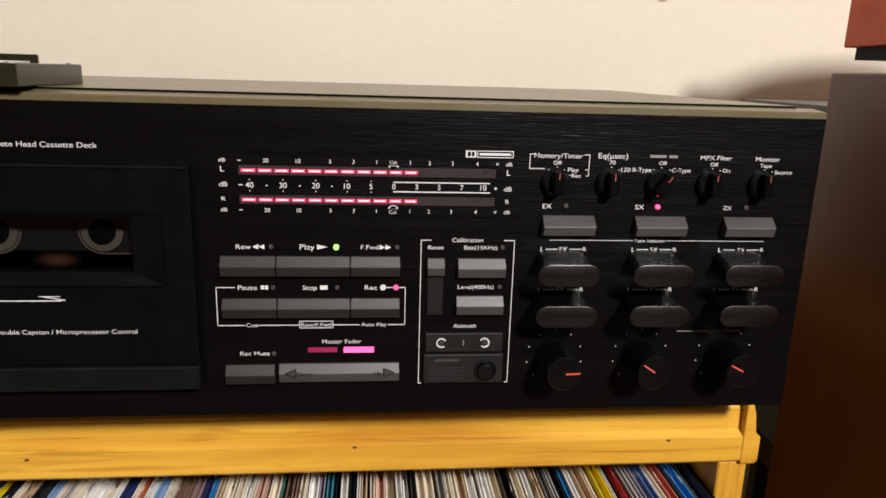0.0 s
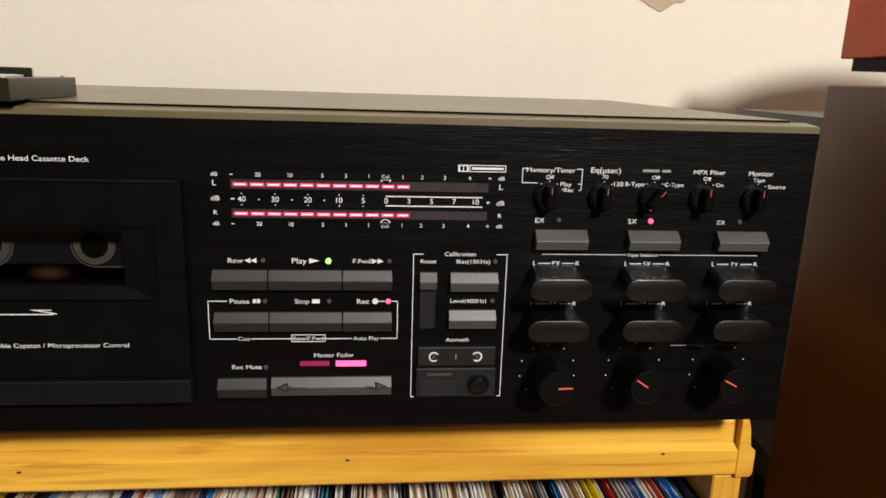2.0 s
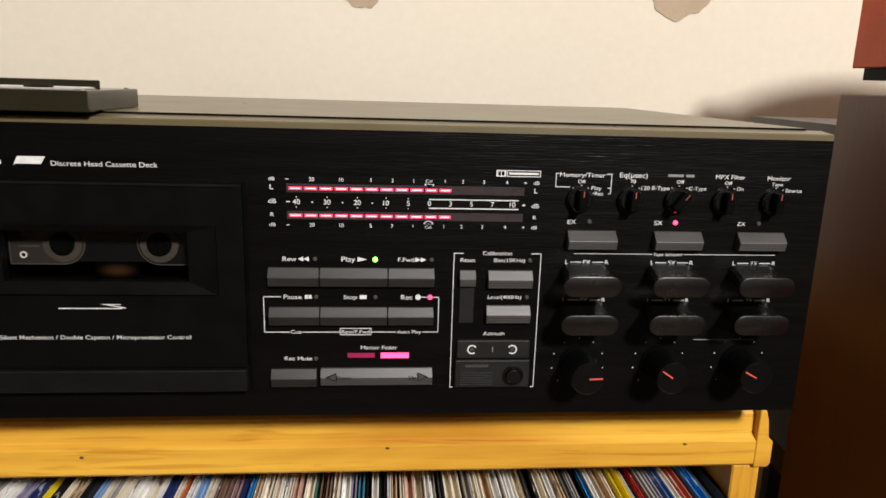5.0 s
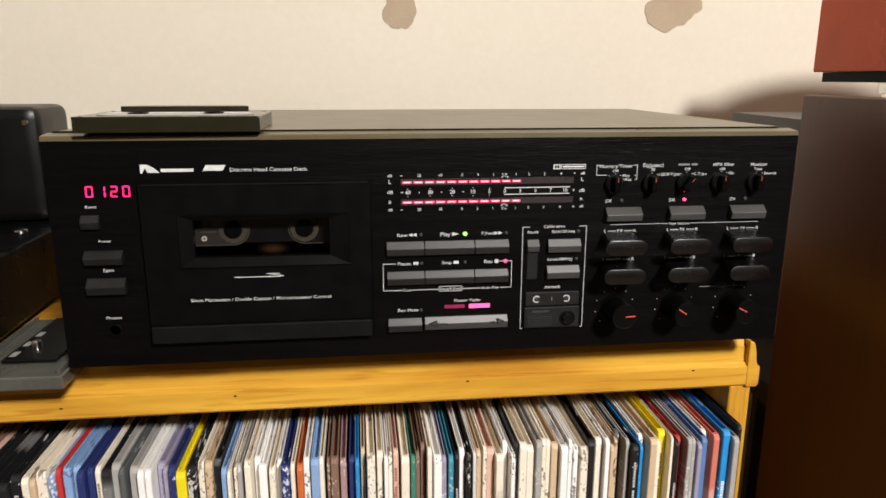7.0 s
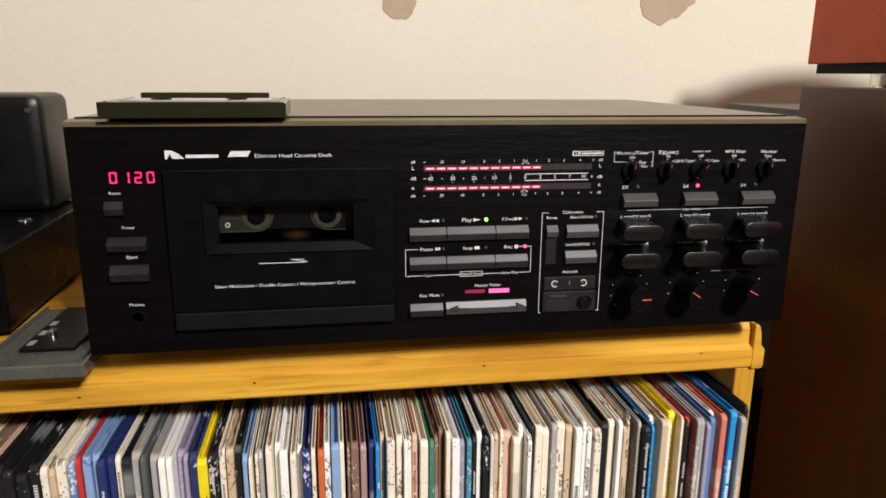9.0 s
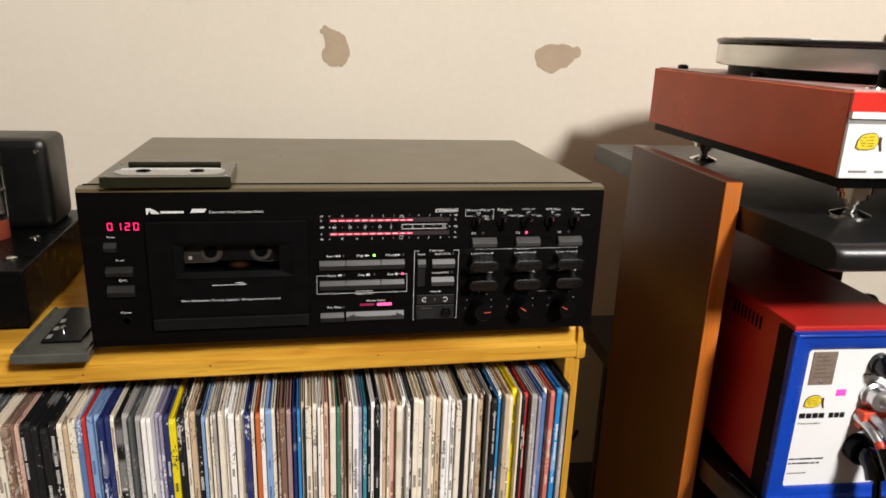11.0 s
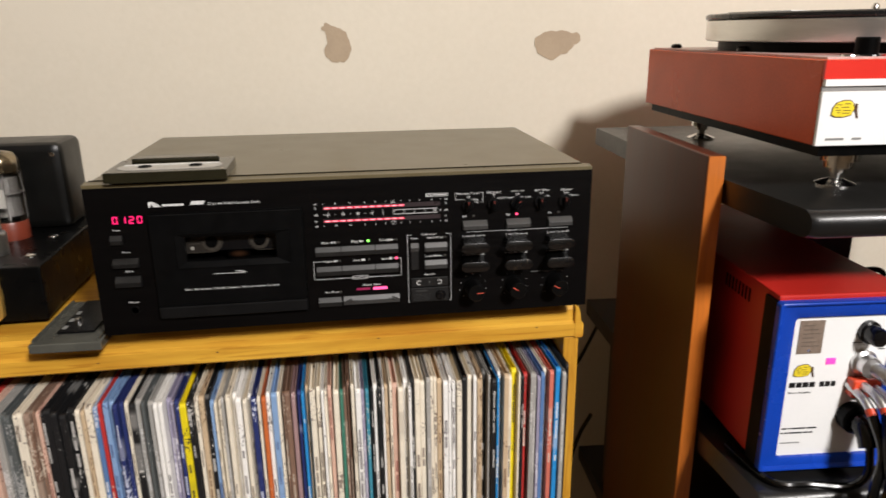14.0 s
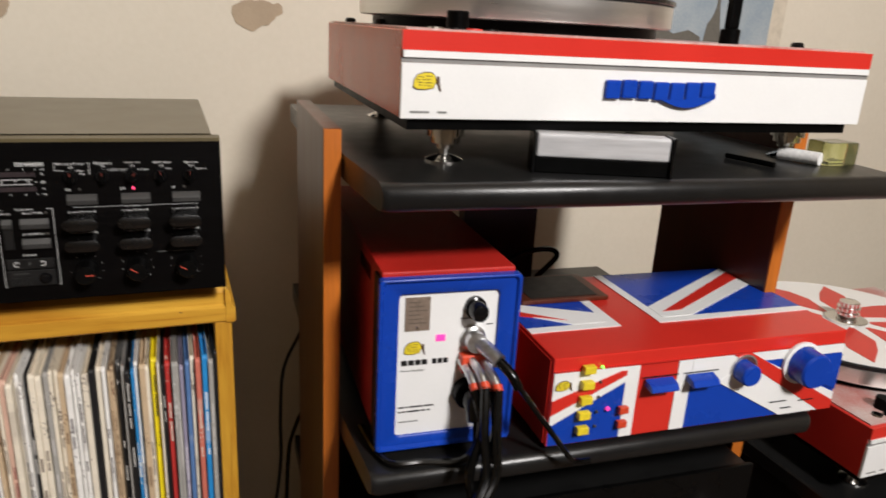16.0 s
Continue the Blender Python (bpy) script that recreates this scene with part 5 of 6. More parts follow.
    for i, w in enumerate((0.010, 0.004, 0.007)):
        part("signature_bar", box(x0 + 0.007 + i * 0.0105, x0 + 0.007 + i * 0.0105 + w, y0 - 0.0008, y0 - 0.0003, h0 + 0.0042, h0 + 0.0058), DIMP, t)
    return t, zp


def wordmark(t, x0, x1, z0, z1, y):
    """The raised blue wordmark as plain blocks over a swept underline."""
    n = 7
    w = (x1 - x0) / n
    for i in range(n):
        drop = 0.0006 * math.sin(i * 1.3)
        zb = z0 + 0.0065
        part("wordmark_block", box(x0 + i * w + 0.0008, x0 + (i + 1) * w - 0.0006, y - 0.004, y + 0.0002, zb + drop, z1 + drop, 0.0018, 3), BLUE, t, "raised blue plain block")
    pts = []
    for i in range(13):
        u = i / 12
        pts.append((x0 + 0.052 + u * (x1 - x0 - 0.052), z0 + 0.0065 - 0.0068 * math.sin(math.pi * u) + 0.002 * u))
    for i in range(13):
        u = 1 - i / 12
        pts.append((x0 + 0.052 + u * (x1 - x0 - 0.052), z0 + 0.0069 - 0.0020 * math.sin(math.pi * u) + 0.0055 * u))
    part("wordmark_sweep", prism(pts, "y", y - 0.004, y + 0.0002), BLUE, t)


def tone_arm(t, x0, y0, zp):
    px, py = 0.8725, -0.105
    base = smooth(part("arm_lift_knob", lathe([(0.0085, 0), (0.0085, 0.0115), (0.0075, 0.0125), (0, 0.0125)], (px, py, zp), "z", 24), BLACK, t), 30)
    part("arm_pillar", box(px - 0.0045, px + 0.0055, py - 0.004, py + 0.004, zp + 0.0125, zp + 0.056, 0.0012, 2), BLACK, t, "black arm pillar")
    h = part("arm_housing", box(px - 0.004, px + 0.040, py - 0.012, py + 0.010, zp + 0.050, zp + 0.064, 0.002, 2), GLOSSB, t, "black bearing housing")
    part("counterweight", lathe([(0.009, 0), (0.010, 0.001), (0.010, 0.013), (0.009, 0.014)], (px + 0.041, py, zp + 0.056), "x", 28), GOLD, h, "brass counterweight")
    for i in range(2):
        part("bearing_screw", lathe([(0.002, 0), (0.002, 0.0015)], (px + 0.016 + i * 0.006, py - 0.0115, zp + 0.057), "y", 12), CHROME, h)
    part("arm_tube", tube([(px, py, zp + 0.052), (px - 0.03, py + 0.065, zp + 0.049), (px - 0.045, py + 0.102, zp + 0.048)], 0.0022), SATIN, t, "thin silver arm tube")
    hs = part("headshell", box(0.8065, 0.8445, -0.008, 0.014, zp + 0.0385, zp + 0.0490, 0.001, 1), GLOSSB, t, "black headshell")
    part("cartridge", box(0.8185, 0.8365, -0.0125, -0.0084, zp + 0.0360, zp + 0.0440, 0.0008, 1), WHITEP, hs, "pale cartridge body")
    part("finger_lift", tube([(0.8125, -0.006, zp + 0.049), (0.8165, -0.008, zp + 0.060), (0.8285, -0.008, zp + 0.066), (0.8395, -0.006, zp + 0.058), (0.8425, -0.002, zp + 0.049)], 0.0016), BLACK, hs)


# ---- power amplifier ----
def power_amplifier():
    q = thing("power_amplifier", 0.612, 0.0, 0.694, "red power amplifier with a blue front frame and cables plugged in", "amplifier")
    x0, x1, yf, z0, z1 = 0.5490, 0.6765, -0.150, 0.7000, 0.8562
    part("body", box(x0 + 0.004, x1 - 0.004, yf + 0.006, 0.155, z0 + 0.002, z1 + 0.0004, 0.0015, 2), DRED, q, "deep red steel body")
    for sx in (x0 + 0.0012, x1 - 0.0046):
        part("black_collar", box(sx, sx + 0.0034, yf + 0.0047, yf + 0.0225, z0 + 0.002, z1 - 0.004), BLACK, q)
    for i in range(8):
        part("vent_slot", box(x0 + 0.0034, x0 + 0.0042, yf + 0.050 + i * 0.006, yf + 0.0525 + i * 0.006, z1 - 0.022, z1 - 0.010), BLACK, q)
    i0, i1, j0, j1 = 0.5675, 0.6580, 0.7110, 0.8385
    b = bmesh.new()
    zt = z1 - 0.003

    def loop(ax0, ax1, az0, az1, y, r):
        vs = []
        for cx, cz, a0 in ((ax1 - r, az1 - r, 0), (ax0 + r, az1 - r, 90), (ax0 + r, az0 + r, 180), (ax1 - r, az0 + r, 270)):
            for k in range(5):
                a = radians(a0 + k * 22.5)
                vs.append(b.verts.new((cx + r * math.cos(a), y, cz + r * math.sin(a))))
        return vs
    loops = [loop(x0 + 0.001, x1 - 0.001, z0, zt, yf + 0.0045, 0.003), loop(x0, x1, z0, zt, yf + 0.003, 0.004), loop(x0 + 0.0004, x1 - 0.0004, z0 + 0.0004, zt - 0.0004, yf - 0.0024, 0.004),
             loop(x0 + 0.0012, x1 - 0.0012, z0 + 0.0012, zt - 0.0012, yf - 0.0030, 0.004), loop(x0 + 0.0030, x1 - 0.0030, z0 + 0.0024, zt - 0.0024, yf - 0.0026, 0.004),
             loop(x0 + 0.0046, x1 - 0.0046, z0 + 0.0040, zt - 0.0040, yf + 0.0002, 0.004), loop(i0 - 0.002, i1 + 0.002, j0 - 0.002, j1 + 0.002, yf + 0.0008, 0.005), loop(i0, i1, j0, j1, yf + 0.0022, 0.004), loop(i0, i1, j0, j1, yf + 0.006, 0.004)]
    for p, s in zip(loops, loops[1:]):
        for k in range(20):
            b.faces.new((p[k], p[(k + 1) % 20], s[(k + 1) % 20], s[k]))
    smooth(part("front_frame", b, BLUE, q, "blue cast front frame"), 40)
    yp = yf + 0.0045
    face = part("face_plate", box(i0 - 0.001, i1 + 0.001, yp, yp + 0.002, j0 - 0.001, j1 + 0.001), WHITEP, q, "white face plate")
    part("rating_plate", box(0.5735, 0.5955, yp - 0.0008, yp, 0.806, 0.835), PLATE, face, "brown engraved rating plate")
    for i in range(6):
        part("plate_line", box(0.5765, 0.5925 - 0.003 * (i % 3), yp - 0.0011, yp - 0.0006, 0.8125 + i * 0.0036, 0.8133 + i * 0.0036), PLATEL, face)
    part("plate_rivet", lathe([(0.0016, 0), (0.001, 0.001), (0, 0.001)], (0.5845, yp - 0.0008, 0.8085), "y", 12), CHROME, face)
    plain_badge(face, 0.5830, 0.7905, 0.0185, yp - 0.0006)
    part("power_light", box(0.6020, 0.6105, yp - 0.0008, yp, 0.7955, 0.8010), POWERP, face, "glowing pink power light")
    y = yp - 0.0004
    x = 0.5715
    for w in (0.0055, 0.0050, 0.0050, 0.0050):
        mark(x, x + w, 0.7752, 0.7798, y, face, KEYD, "name_bar")
        x += w + 0.0010
    x += 0.0035
    for w in (0.0042, 0.0042, 0.0042):
        mark(x, x + w, 0.7752, 0.7798, y, face, KEYD, "name_bar")
        x += w + 0.0010
    lettering("Power Amplifier", 0.5822, 0.7705, 0.0210, y, face, KEYD)
    for z, words in ((0.7360, (0.0050, 0.0020, 0.0130, 0.0090)), (0.7318, (0.0022, 0.0032, 0.0120, 0.0045, 0.0028))):
        x = 0.5705
        for w in words:
            mark(x, x + w, z, z + 0.0013, y, face, KEYD, "text_bar")
            x += w + 0.0012
    mark(0.5710, 0.5890, 0.7225, 0.7235, y, face, DIMP, "text_bar")
    smooth(part("fuse_cap", lathe([(0.0098, 0), (0.0098, 0.004), (0.0080, 0.005), (0.0080, 0.014), (0.0068, 0.0165), (0.003, 0.018), (0, 0.0182)], (0.6360, yp, 0.8235), "y", 28), GLOSSB, q, "black fuse cap"), 30)
    mark(0.624, 0.632, 0.8135, 0.8143, y, face, KEYD, "text_bar")
    mark(0.648, 0.654, 0.8070, 0.8078, y, face, KEYD, "text_bar")
    # sockets
    smooth(part("signal_socket", lathe([(0.0115, 0), (0.0115, 0.003), (0.009, 0.005), (0.009, 0.012)], (0.636, yp, 0.796), "y", 24), SATIN, q, "silver signal socket"), 30)
    part("speaker_socket", box(0.624, 0.650, yp - 0.010, yp, 0.768, 0.784, 0.001, 1), ORANGEP, q, "red speaker terminal block")
    smooth(part("mains_socket", lathe([(0.0125, 0), (0.0125, 0.010), (0.010, 0.012), (0, 0.012)], (0.632, yp, 0.7475), "y", 28), BLACK, q, "black round mains socket"), 30)
    for fx in (x0 + 0.02, x1 - 0.02):
        for fy in (yf + 0.03, 0.10):
            part("foot", lathe([(0.007, 0), (0.008, 0.0081)], (fx, fy, 0.694), "z", 16), BLACK, q)
    turned(q, 0.549, -0.150, -4.0, 0.935).location.x += 0.0040


def cables():
    yp = -0.1455
    k = thing("signal_cable", 0.640, -0.17, 0.694, "black signal lead with silver plug in the amplifier", "cable")
    smooth(part("plug", tube([(0.636, yp - 0.012, 0.796), (0.641, yp - 0.024, 0.792), (0.646, yp - 0.036, 0.787)], 0.0062, 14, 3), SATIN, k, "silver plug shell"))
    smooth(part("plug_boot", tube([(0.646, yp - 0.036, 0.787), (0.652, yp - 0.046, 0.780), (0.657, yp - 0.052, 0.770)], 0.0044, 12, 3), RUBBER, k))
    smooth(part("cord", tube([(0.655, yp - 0.050, 0.774), (0.667, -0.199, 0.757), (0.688, -0.202, 0.728), (0.707, -0.205, 0.702), (0.716, -0.206, 0.6968), (0.726, -0.207, 0.6968)], 0.0024), RUBBER, k))
    for i, (dx, col) in enumerate(((0.0, 0), (0.0085, 1), (0.017, 0), (0.0255, 1))):
        c = thing("speaker_cable", 0.63 + dx, -0.17, 0.694, "thick black speaker cable hanging from the amplifier", "cable", "cables from the power amplifier")
        x = 0.6255 + dx * (0.62 if i % 2 else 0.9)
        yp = -0.1455 - (0.0, 0.008, -0.001, 0.010)[i]
        zk = (0.0, 0.005, -0.004, 0.002)[i]
        smooth(part("plug", tube([(x, -0.1500, 0.776 + zk), (x + 0.001, yp - 0.022, 0.772 + zk), (x + 0.002, yp - 0.032, 0.765 + zk)], 0.0036, 12, 3), SATIN, c, "silver banana plug"))
        smooth(part("plug_band", tube([(x + 0.002, yp - 0.030, 0.7665 + zk), (x + 0.002, yp - 0.034, 0.7625 + zk)], 0.0041, 12, 2), ORANGEP, c))
        sw = (0.004, -0.003, 0.001, -0.004)[i]
        smooth(part("cord", tube([(x + 0.002, yp - 0.033, 0.764 + zk), (x - 0.001 + sw, yp - 0.050, 0.737), (x - 0.008 - 0.002 * i - sw, yp - 0.064, 0.708), (x - 0.018 - 0.003 * i + sw, yp - 0.077, 0.684), (x - 0.028 - 0.004 * i - sw, yp - 0.082, 0.650),
                             (x - 0.044, yp - 0.082, 0.58), (x - 0.050, yp - 0.080, 0.40), (x - 0.050, yp - 0.086, 0.10), (x - 0.045, yp - 0.120, 0.0045)], 0.0040), RUBBER, c))
    yp = -0.1455
    m = thing("mains_cable", 0.632, -0.16, 0.694, "black mains lead looping under the amplifier", "cable", "cables from the power amplifier")
    smooth(part("mains_plug", tube([(0.632, yp - 0.012, 0.7475), (0.632, yp - 0.026, 0.743), (0.631, yp - 0.034, 0.733)], 0.0088, 14, 3), RUBBER, m))
    smooth(part("cord", tube([(0.631, yp - 0.033, 0.735), (0.629, yp - 0.038, 0.712), (0.618, yp - 0.034, 0.6985), (0.590, yp - 0.026, 0.6975), (0.560, yp - 0.016, 0.6975), (0.553, yp + 0.04, 0.6975)], 0.0034), RUBBER, m))
    w = thing("wall_cable", 0.53, 0.30, 0.5, "thin black cable drooping behind the rack", "cable", "cables behind the rack")
    smooth(part("cord", tube([(0.592, 0.30, 0.66), (0.567, 0.30, 0.605), (0.543, 0.30, 0.55), (0.537, 0.30, 0.47), (0.535, 0.30, 0.38), (0.512, 0.30, 0.20), (0.505, 0.30, 0.004)], 0.0026), RUBBER, w))
    w = thing("wall_cable", 0.53, 0.29, 0.5, "thin black cable drooping behind the rack", "cable", "cables behind the rack")
    smooth(part("cord", tube([(0.575, 0.285, 0.50), (0.556, 0.285, 0.46), (0.545, 0.285, 0.40), (0.540, 0.285, 0.2), (0.545, 0.285, 0.004)], 0.0030), RUBBER, w))
    w = thing("loop_cable", 0.80, 0.08, 0.72, "black cable looping up behind the amplifiers", "cable", "cables behind the rack")
    smooth(part("cord", tube([(0.700, 0.05, 0.6975), (0.740, 0.07, 0.745), (0.785, 0.075, 0.780), (0.830, 0.08, 0.787), (0.850, 0.085, 0.775), (0.830, 0.095, 0.745), (0.800, 0.11, 0.6975)], 0.0034), RUBBER, w))


# ---- flag preamplifier ----
def preamplifier():
    a = thing("preamplifier", 0.696, -0.181, 0.694, "preamplifier painted with a red, white and blue flag", "amplifier")
    x0, x1, y0, y1, z0, z1 = 0.697, 1.009, -0.181, -0.001, 0.6980, 0.7825
    part("case", box(x0, x1, y0, y1, z0, z1, 0.0012, 2), RED, a, "red painted steel case")
    part("side_plate", box(x0 - 0.0012, x0 - 0.0001, y0 + 0.004, y1, z0 + 0.002, z1 - 0.003), DRED, a)
    for fx in (x0 + 0.02, x1 - 0.02):
        for fy in (y0 + 0.02, y1 - 0.02):
            part("foot", lathe([(0.007, 0), (0.008, 0.0041)], (fx, fy, 0.694), "z", 16), BLACK, a)
    zt = z1 + 0.0001

    def top(pts, m, k, name="top_stripe"):
        part(name, prism(pts, "z", zt, zt + 0.00035 * k), m, a)
    xm0, xm1 = 0.790, 0.832
    yb = y0 + 0.050
    wl, wr = xm0 - 0.010, xm1 + 0.010
    # fields of the flag on the top
    top([(x0 + 0.001, yb + 0.010), (wl, yb + 0.010), (wl, y1 - 0.001), (x0 + 0.001, y1 - 0.001)], BLUE, 1, "top_field")
    top([(wr, yb + 0.010), (x1 - 0.001, yb + 0.010), (x1 - 0.001, y1 - 0.001), (wr, y1 - 0.001)], BLUE, 1, "top_field")
    top([(x0 + 0.001, yb), (xm0, yb), (xm0, yb + 0.010), (x0 + 0.001, yb + 0.010)], WHITEP, 2)
    top([(xm1, yb), (x1 - 0.001, yb), (x1 - 0.001, yb + 0.010), (xm1, yb + 0.010)], WHITEP, 2)
    top([(wl, yb + 0.010), (xm0, yb + 0.010), (xm0, y1 - 0.001), (wl, y1 - 0.001)], WHITEP, 2)
    top([(xm1, yb + 0.010), (wr, yb + 0.010), (wr, y1 - 0.001), (xm1, y1 - 0.001)], WHITEP, 2)
    # diagonals, white with a red line
    top([(wr, yb + 0.010), (wr + 0.034, yb + 0.010), (x1 - 0.001, yb + 0.080), (x1 - 0.001, y1 - 0.001), (x1 - 0.006, y1 - 0.001), (wr, yb + 0.036)], WHITEP, 3)
    top([(wr + 0.008, yb + 0.022), (wr + 0.030, yb + 0.023), (x1 - 0.001, yb + 0.100), (x1 - 0.001, yb + 0.120)], RED, 4)
    top([(wl, yb + 0.010), (wl - 0.034, yb + 0.010), (x0 + 0.001, yb + 0.045), (x0 + 0.001, yb + 0.070), (wl, yb + 0.032)], WHITEP, 3)
    top([(wl - 0.036, yb + 0.020), (x0 + 0.001, yb + 0.040), (x0 + 0.001, yb + 0.052)], RED, 4)
    part("vent_frame", box(0.716, 0.812, -0.070, -0.003, zt + 0.0004, zt + 0.0050, 0.0010, 1), CHERRY, a, "reddish brown frame on the top")
    part("vent_plate", box(0.727, 0.801, -0.065, -0.008, zt + 0.0051, zt + 0.0056), KEYD, a, "dark smoked cover plate")
    # front
    yq = y0 - 0.0001

    def front(pts, m, k, name="front_stripe"):
        part(name, prism(pts, "y", yq - 0.0004 * k, yq), m, a)
    zb, zf = z0 + 0.001, 0.7700
    front([(x0 + 0.001, zb), (0.768, zb), (0.768, zf), (x0 + 0.001, zf)], BLUE, 1, "front_field")
    front([(0.834, zb), (x1 - 0.001, zb), (x1 - 0.001, zf), (0.834, zf)], BLUE, 1, "front_field")
    front([(0.768, zb), (0.781, zb), (0.781, zf), (0.768, zf)], WHITEP, 2)
    front([(0.821, zb), (0.836, zb), (0.836, zf), (0.821, zf)], WHITEP, 2)
    front([(x0 + 0.001, 0.7185), (x0 + 0.001, zf), (0.768, zf), (0.768, 0.7545)], WHITEP, 3)
    front([(x0 + 0.001, 0.7290), (x0 + 0.001, 0.7430), (0.762, 0.7655), (0.768, 0.7655), (0.768, 0.7610)], RED, 4)
    front([(0.836, 0.7430), (0.836, zf), (x1 - 0.001, zf), (x1 - 0.001, 0.7600), (0.915, 0.7600), (0.866, 0.7430)], WHITEP, 3)
    front([(0.866, 0.7430), (0.895, 0.7600), (0.915, 0.7600), (x1 - 0.001, 0.7165), (x1 - 0.001, 0.6990), (0.945, zb)], WHITEP, 4)
    front([(0.878, zf), (0.898, zf), (x1 - 0.001, 0.7080), (x1 - 0.001, zb), (0.992, zb)], RED, 5)
    front([(0.935, 0.7520), (x1 - 0.001, 0.7200), (x1 - 0.001, 0.7580)], BLUE, 5)
    part("front_line", box(x0 + 0.001, x1 - 0.001, yq - 0.0022, yq - 0.0001, zf + 0.0001, zf + 0.0006), DRED, a)
    yk = yq - 0.002
    for i in range(5):
        part("push_key", box(0.7225, 0.7335, yk - 0.006, yk, 0.7105 + i * 0.0146, 0.7175 + i * 0.0146, 0.0009, 2), YELLOW, a, "yellow push key")
        smooth(part("indicator_light", lathe([(0.0014, 0), (0.001, 0.0016), (0, 0.002)], (0.7420, yk, 0.7145 + i * 0.0144), "y", 12), (LEDOFF, LEDOFF, LEDOFF, LEDOFF, LEDG)[i], a))
    smooth(part("indicator_light", lathe([(0.0022, 0), (0.0018, 0.0018), (0, 0.0022)], (0.7525, yk, 0.7305), "y", 14), POWERP, a, "lit pink lamp"))
    for i in range(2):
        part("push_key", box(0.7625, 0.7715, yk - 0.005, yk, 0.7115 + i * 0.0140, 0.7180 + i * 0.0140, 0.0009, 2), ORANGEP, a, "red push key")
    for sx in (0.7860, 0.8290):
        part("slide_key", prism([(yk, 0.7485), (yk - 0.011, 0.7462), (yk - 0.013, 0.7480), (yk - 0.010, 0.7528), (yk, 0.7555)], "x", sx + 0.001, sx + 0.029, 0.0006, 1), BLUE, a, "blue slide key")
        part("slide_track", box(sx - 0.002, sx + 0.035, yk - 0.0004, yk, 0.7562, 0.7572), KEYD, a)
    smooth(part("dial_ring", lathe([(0.0145, 0), (0.0145, 0.001), (0.0125, 0.0014), (0.0125, 0)], (0.892, yk, 0.7545), "y", 32), STEEL, a))
    smooth(part("balance_knob", lathe([(0.0108, 0), (0.0104, 0.013), (0.0092, 0.0145), (0, 0.0145)], (0.890, yk, 0.7535), "y", 32), BLUE, a, "blue balance knob"), 30)
    smooth(part("dial_ring", lathe([(0.0212, 0), (0.0212, 0.0028), (0.0180, 0.0034), (0.0180, 0)], (0.957, yk, 0.7545), "y", 40), WHITEP, a))
    smooth(part("volume_knob", lathe([(0.0178, 0), (0.0170, 0.020), (0.0155, 0.0220), (0, 0.0220)], (0.957, yk, 0.7540), "y", 40), BLUE, a, "large blue volume knob"), 30)
    for sx, w in ((0.930, 0.020), (0.945, 0.012), (0.965, 0.018)):
        part("text_bar", box(sx, sx + w, yk - 0.0006, yk - 0.0001, 0.7060 + (w - 0.012), 0.7070 + (w - 0.012)), KEYD, a)
    plain_badge(a, 0.7075, 0.7575, 0.0150, yk - 0.0004)
    a.rotation_euler = (0, 0, radians(-3.2))


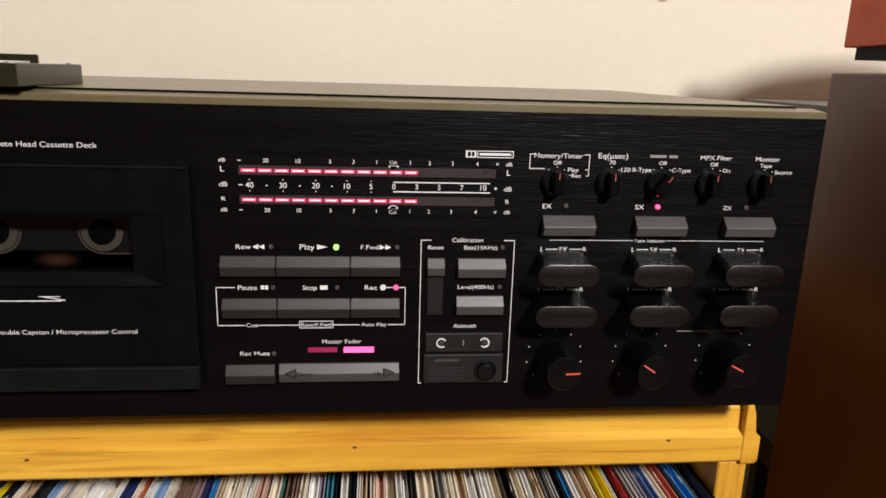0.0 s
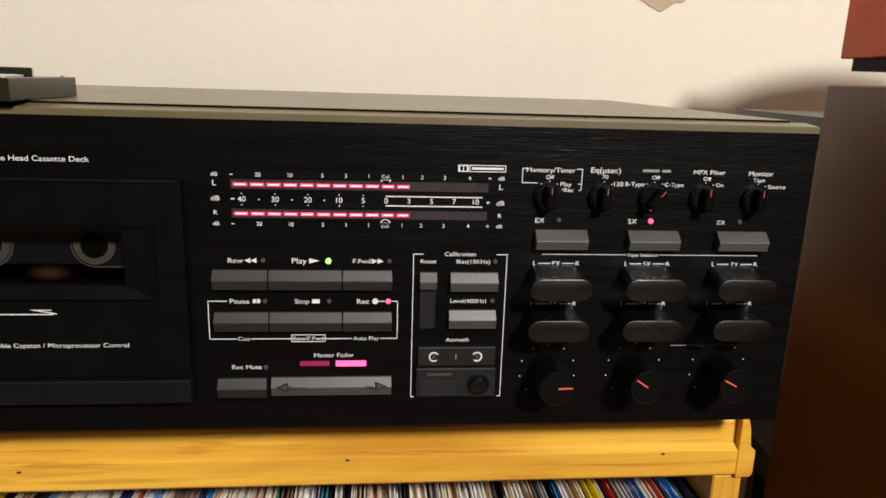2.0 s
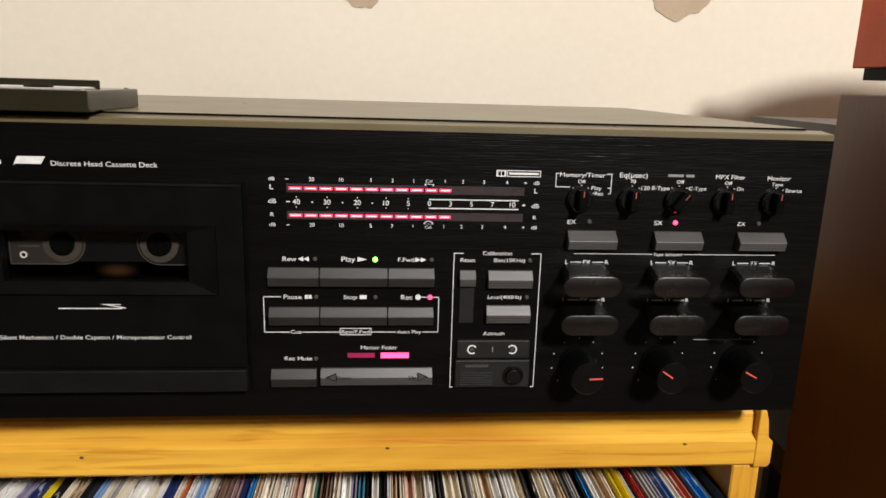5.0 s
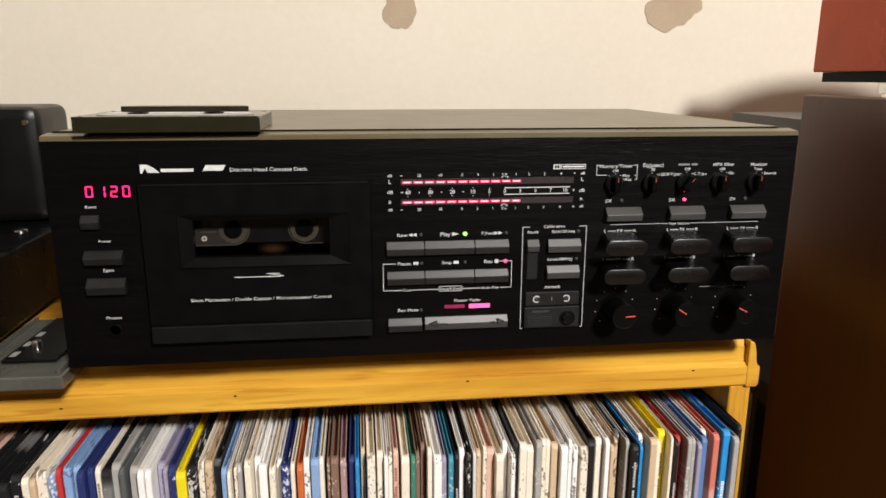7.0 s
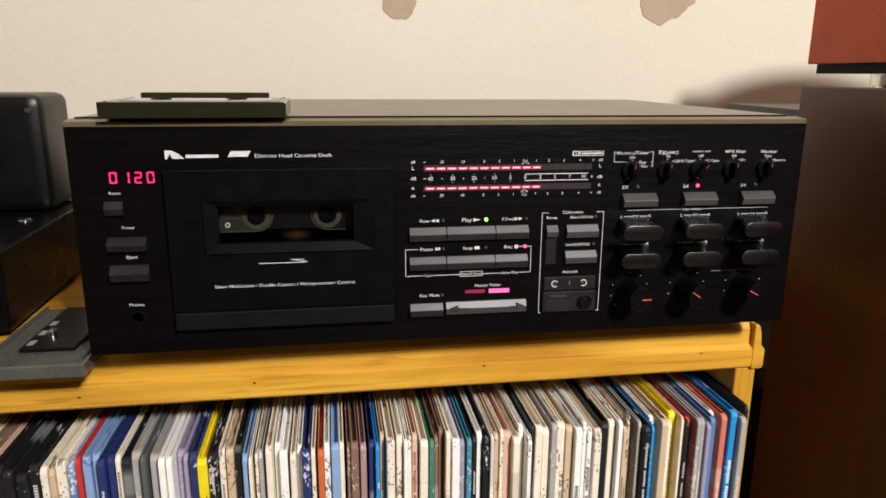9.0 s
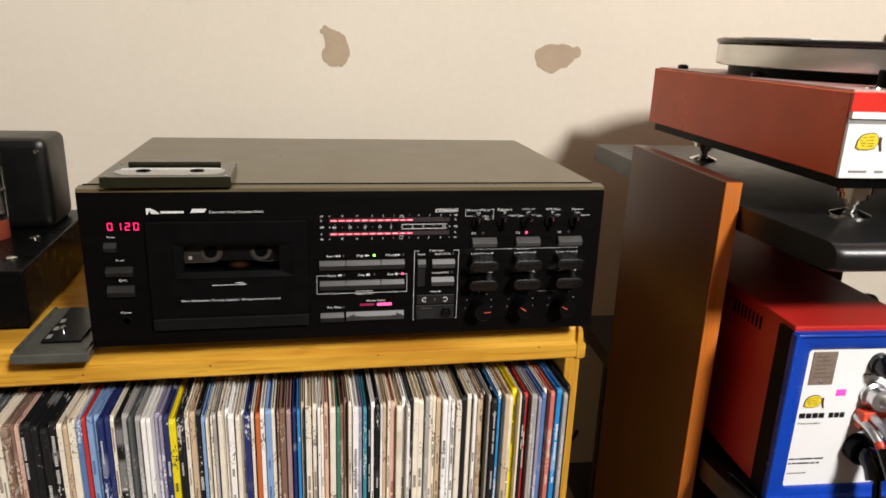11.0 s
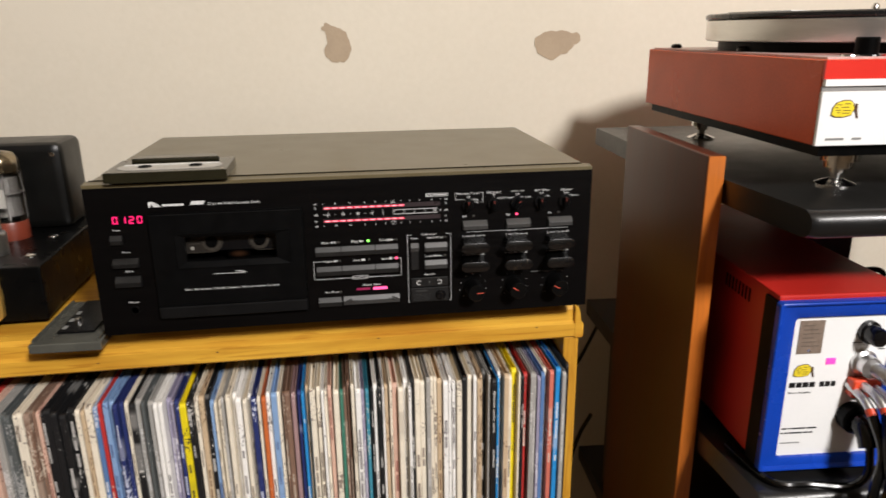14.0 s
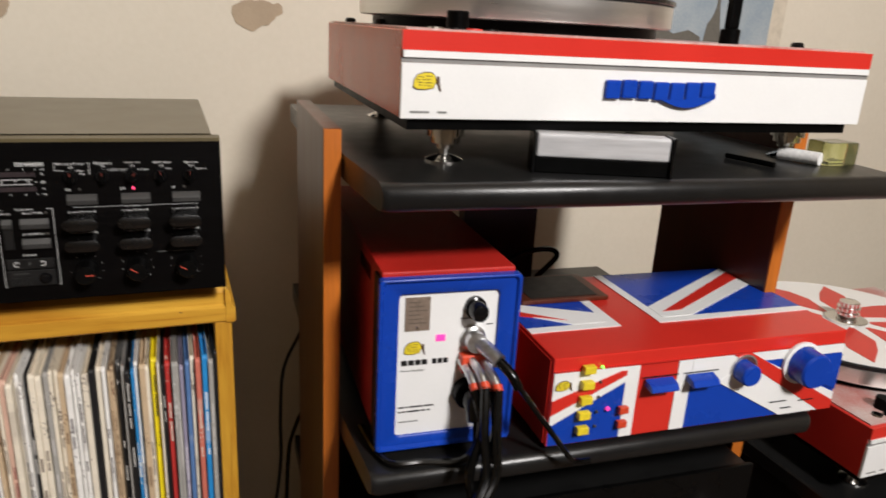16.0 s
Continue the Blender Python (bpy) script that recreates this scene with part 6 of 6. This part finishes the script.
# ---- small things on the rack ----
def small_things():
    z = 0.936
    b = thing("record_brush", 0.671, -0.160, z, "silver and black record brush standing on the shelf", "record brush")
    part("handle", box(0.673, 0.777, -0.160, -0.142, z + 0.0125, z + 0.0310, 0.0022, 3), SILVERP, b, "brushed silver handle")
    part("bristle_base", box(0.672, 0.778, -0.1590, -0.1430, z, z + 0.0123, 0.0010, 1), BLACK, b, "black velvet bristles")
    for sx in (0.6697, 0.7782):
        part("end_plate", box(sx, sx + 0.0022, -0.1625, -0.1395, z, z + 0.0318, 0.0006, 1), GLOSSB, b)
    b.rotation_euler = (0, 0, radians(-19))
    s = thing("stylus_brush", 0.904, -0.14, z, "small black stylus brush lying on the shelf", "brush")
    smooth(part("handle", tube([(0.898, -0.118, z + 0.0026), (0.904, -0.142, z + 0.0026), (0.909, -0.166, z + 0.0026)], 0.0024), BLACK, s))
    c = thing("cotton_roll", 0.96, -0.145, z, "white cotton roll lying on the shelf", "cotton roll")
    smooth(part("roll", tube([(0.952, -0.128, z + 0.0062), (0.960, -0.145, z + 0.0062), (0.967, -0.162, z + 0.0062)], 0.0060, 14), COTTON, c))
    g = thing("glass_block", 0.99, -0.153, z, "small yellow-green clear glass block", "glass block")
    part("block", box(0.972, 1.008, -0.166, -0.140, z, z + 0.0215, 0.0018, 2), GREENGL, g)
    p = thing("wall_print", 1.25, 0.365, 1.0, "unframed print of a pale sky and tower on the wall", "picture")
    part("canvas", box(1.084, 1.420, 0.357, 0.3715, 1.00, 1.42, 0.001, 1), CANVAS, p)
    face = part("print_face", box(1.100, 1.388, 0.3562, 0.3569, 1.012, 1.405), SKY, p, "pale blue-grey printed sky")
    part("tower", prism([(1.248, 1.02), (1.286, 1.02), (1.282, 1.06), (1.276, 1.09), (1.272, 1.15), (1.268, 1.09), (1.262, 1.075), (1.254, 1.065)], "y", 0.3556, 0.3561), SILH, face, "grey-brown tower silhouette")
    part("tree_line", prism([(1.105, 1.02), (1.248, 1.02), (1.243, 1.044), (1.218, 1.054), (1.188, 1.047), (1.158, 1.060), (1.12, 1.052)], "y", 0.3556, 0.3561), SILH, face)
    # low stand for the second turntable
    st = thing("low_stand", 1.33, 0.0, 0.0, "dark low stand beside the rack", "stand")
    part("stand_top", box(1.085, 1.60, -0.195, 0.20, 0.528, 0.5492, 0.002, 1), RACK, st)
    # boards added to keep the shaded space beside the rack dark
    for sx in (1.0865, 1.5855):
        part("side_board", box(sx, sx + 0.012, -0.150, 0.150, 0.02, 0.5278, 0.001, 1), RACK, st, "added black side board that hides the lit wall")
    for lx in (1.10, 1.545):
        for ly in (-0.18, 0.155):
            part("leg", box(lx, lx + 0.04, ly, ly + 0.04, 0, 0.5278, 0.002, 1), RACK, st)


def lower_component():
    """A dark unit in the rack's lower bay, mostly in the shade of the shelf above."""
    u = thing("audio_component", 0.80, 0.0, 0.455, "black audio component in the shade of the lower bay", "audio component")
    x0, x1, y0, y1, z0, z1 = 0.615, 0.985, -0.120, 0.130, 0.463, 0.600
    part("case", box(x0, x1, y0 + 0.006, y1, z0, z1, 0.0020, 2), RACK, u)
    part("front_plate", box(x0 - 0.004, x1 + 0.004, y0, y0 + 0.0058, z0 - 0.001, z1 + 0.002, 0.0012, 2), AMPBLK, u, "black front plate")
    smooth(part("knob", lathe([(0.012, 0), (0.0115, 0.014), (0.0100, 0.0155), (0, 0.0155)], (0.945, y0, 0.545), "y", 28), CHROME, u, "dull chrome knob"), 30)
    for fx in (x0 + 0.03, x1 - 0.03):
        for fy in (y0 + 0.03, y1 - 0.03):
            part("foot", lathe([(0.012, 0), (0.013, 0.0082)], (fx, fy, 0.455), "z", 20), BLACK, u)
    turned(u, 0.5265, -0.0700, -3.4)


rack()
lower_component()
upper, zp = turntable(0.567, -0.145, 0.936, "red and white belt-drive turntable on chrome feet", False)
wordmark(upper, 0.7300, 0.8330, 0.9865, 1.0075, -0.1456)
tone_arm(upper, 0.567, -0.145, zp)
turned(upper, 0.567, -0.145, -3.2)
turntable(1.100, -0.188, 0.5492, "red and white turntable with a sunburst mat and chrome clamp", True)
power_amplifier()
cables()
preamplifier()
small_things()
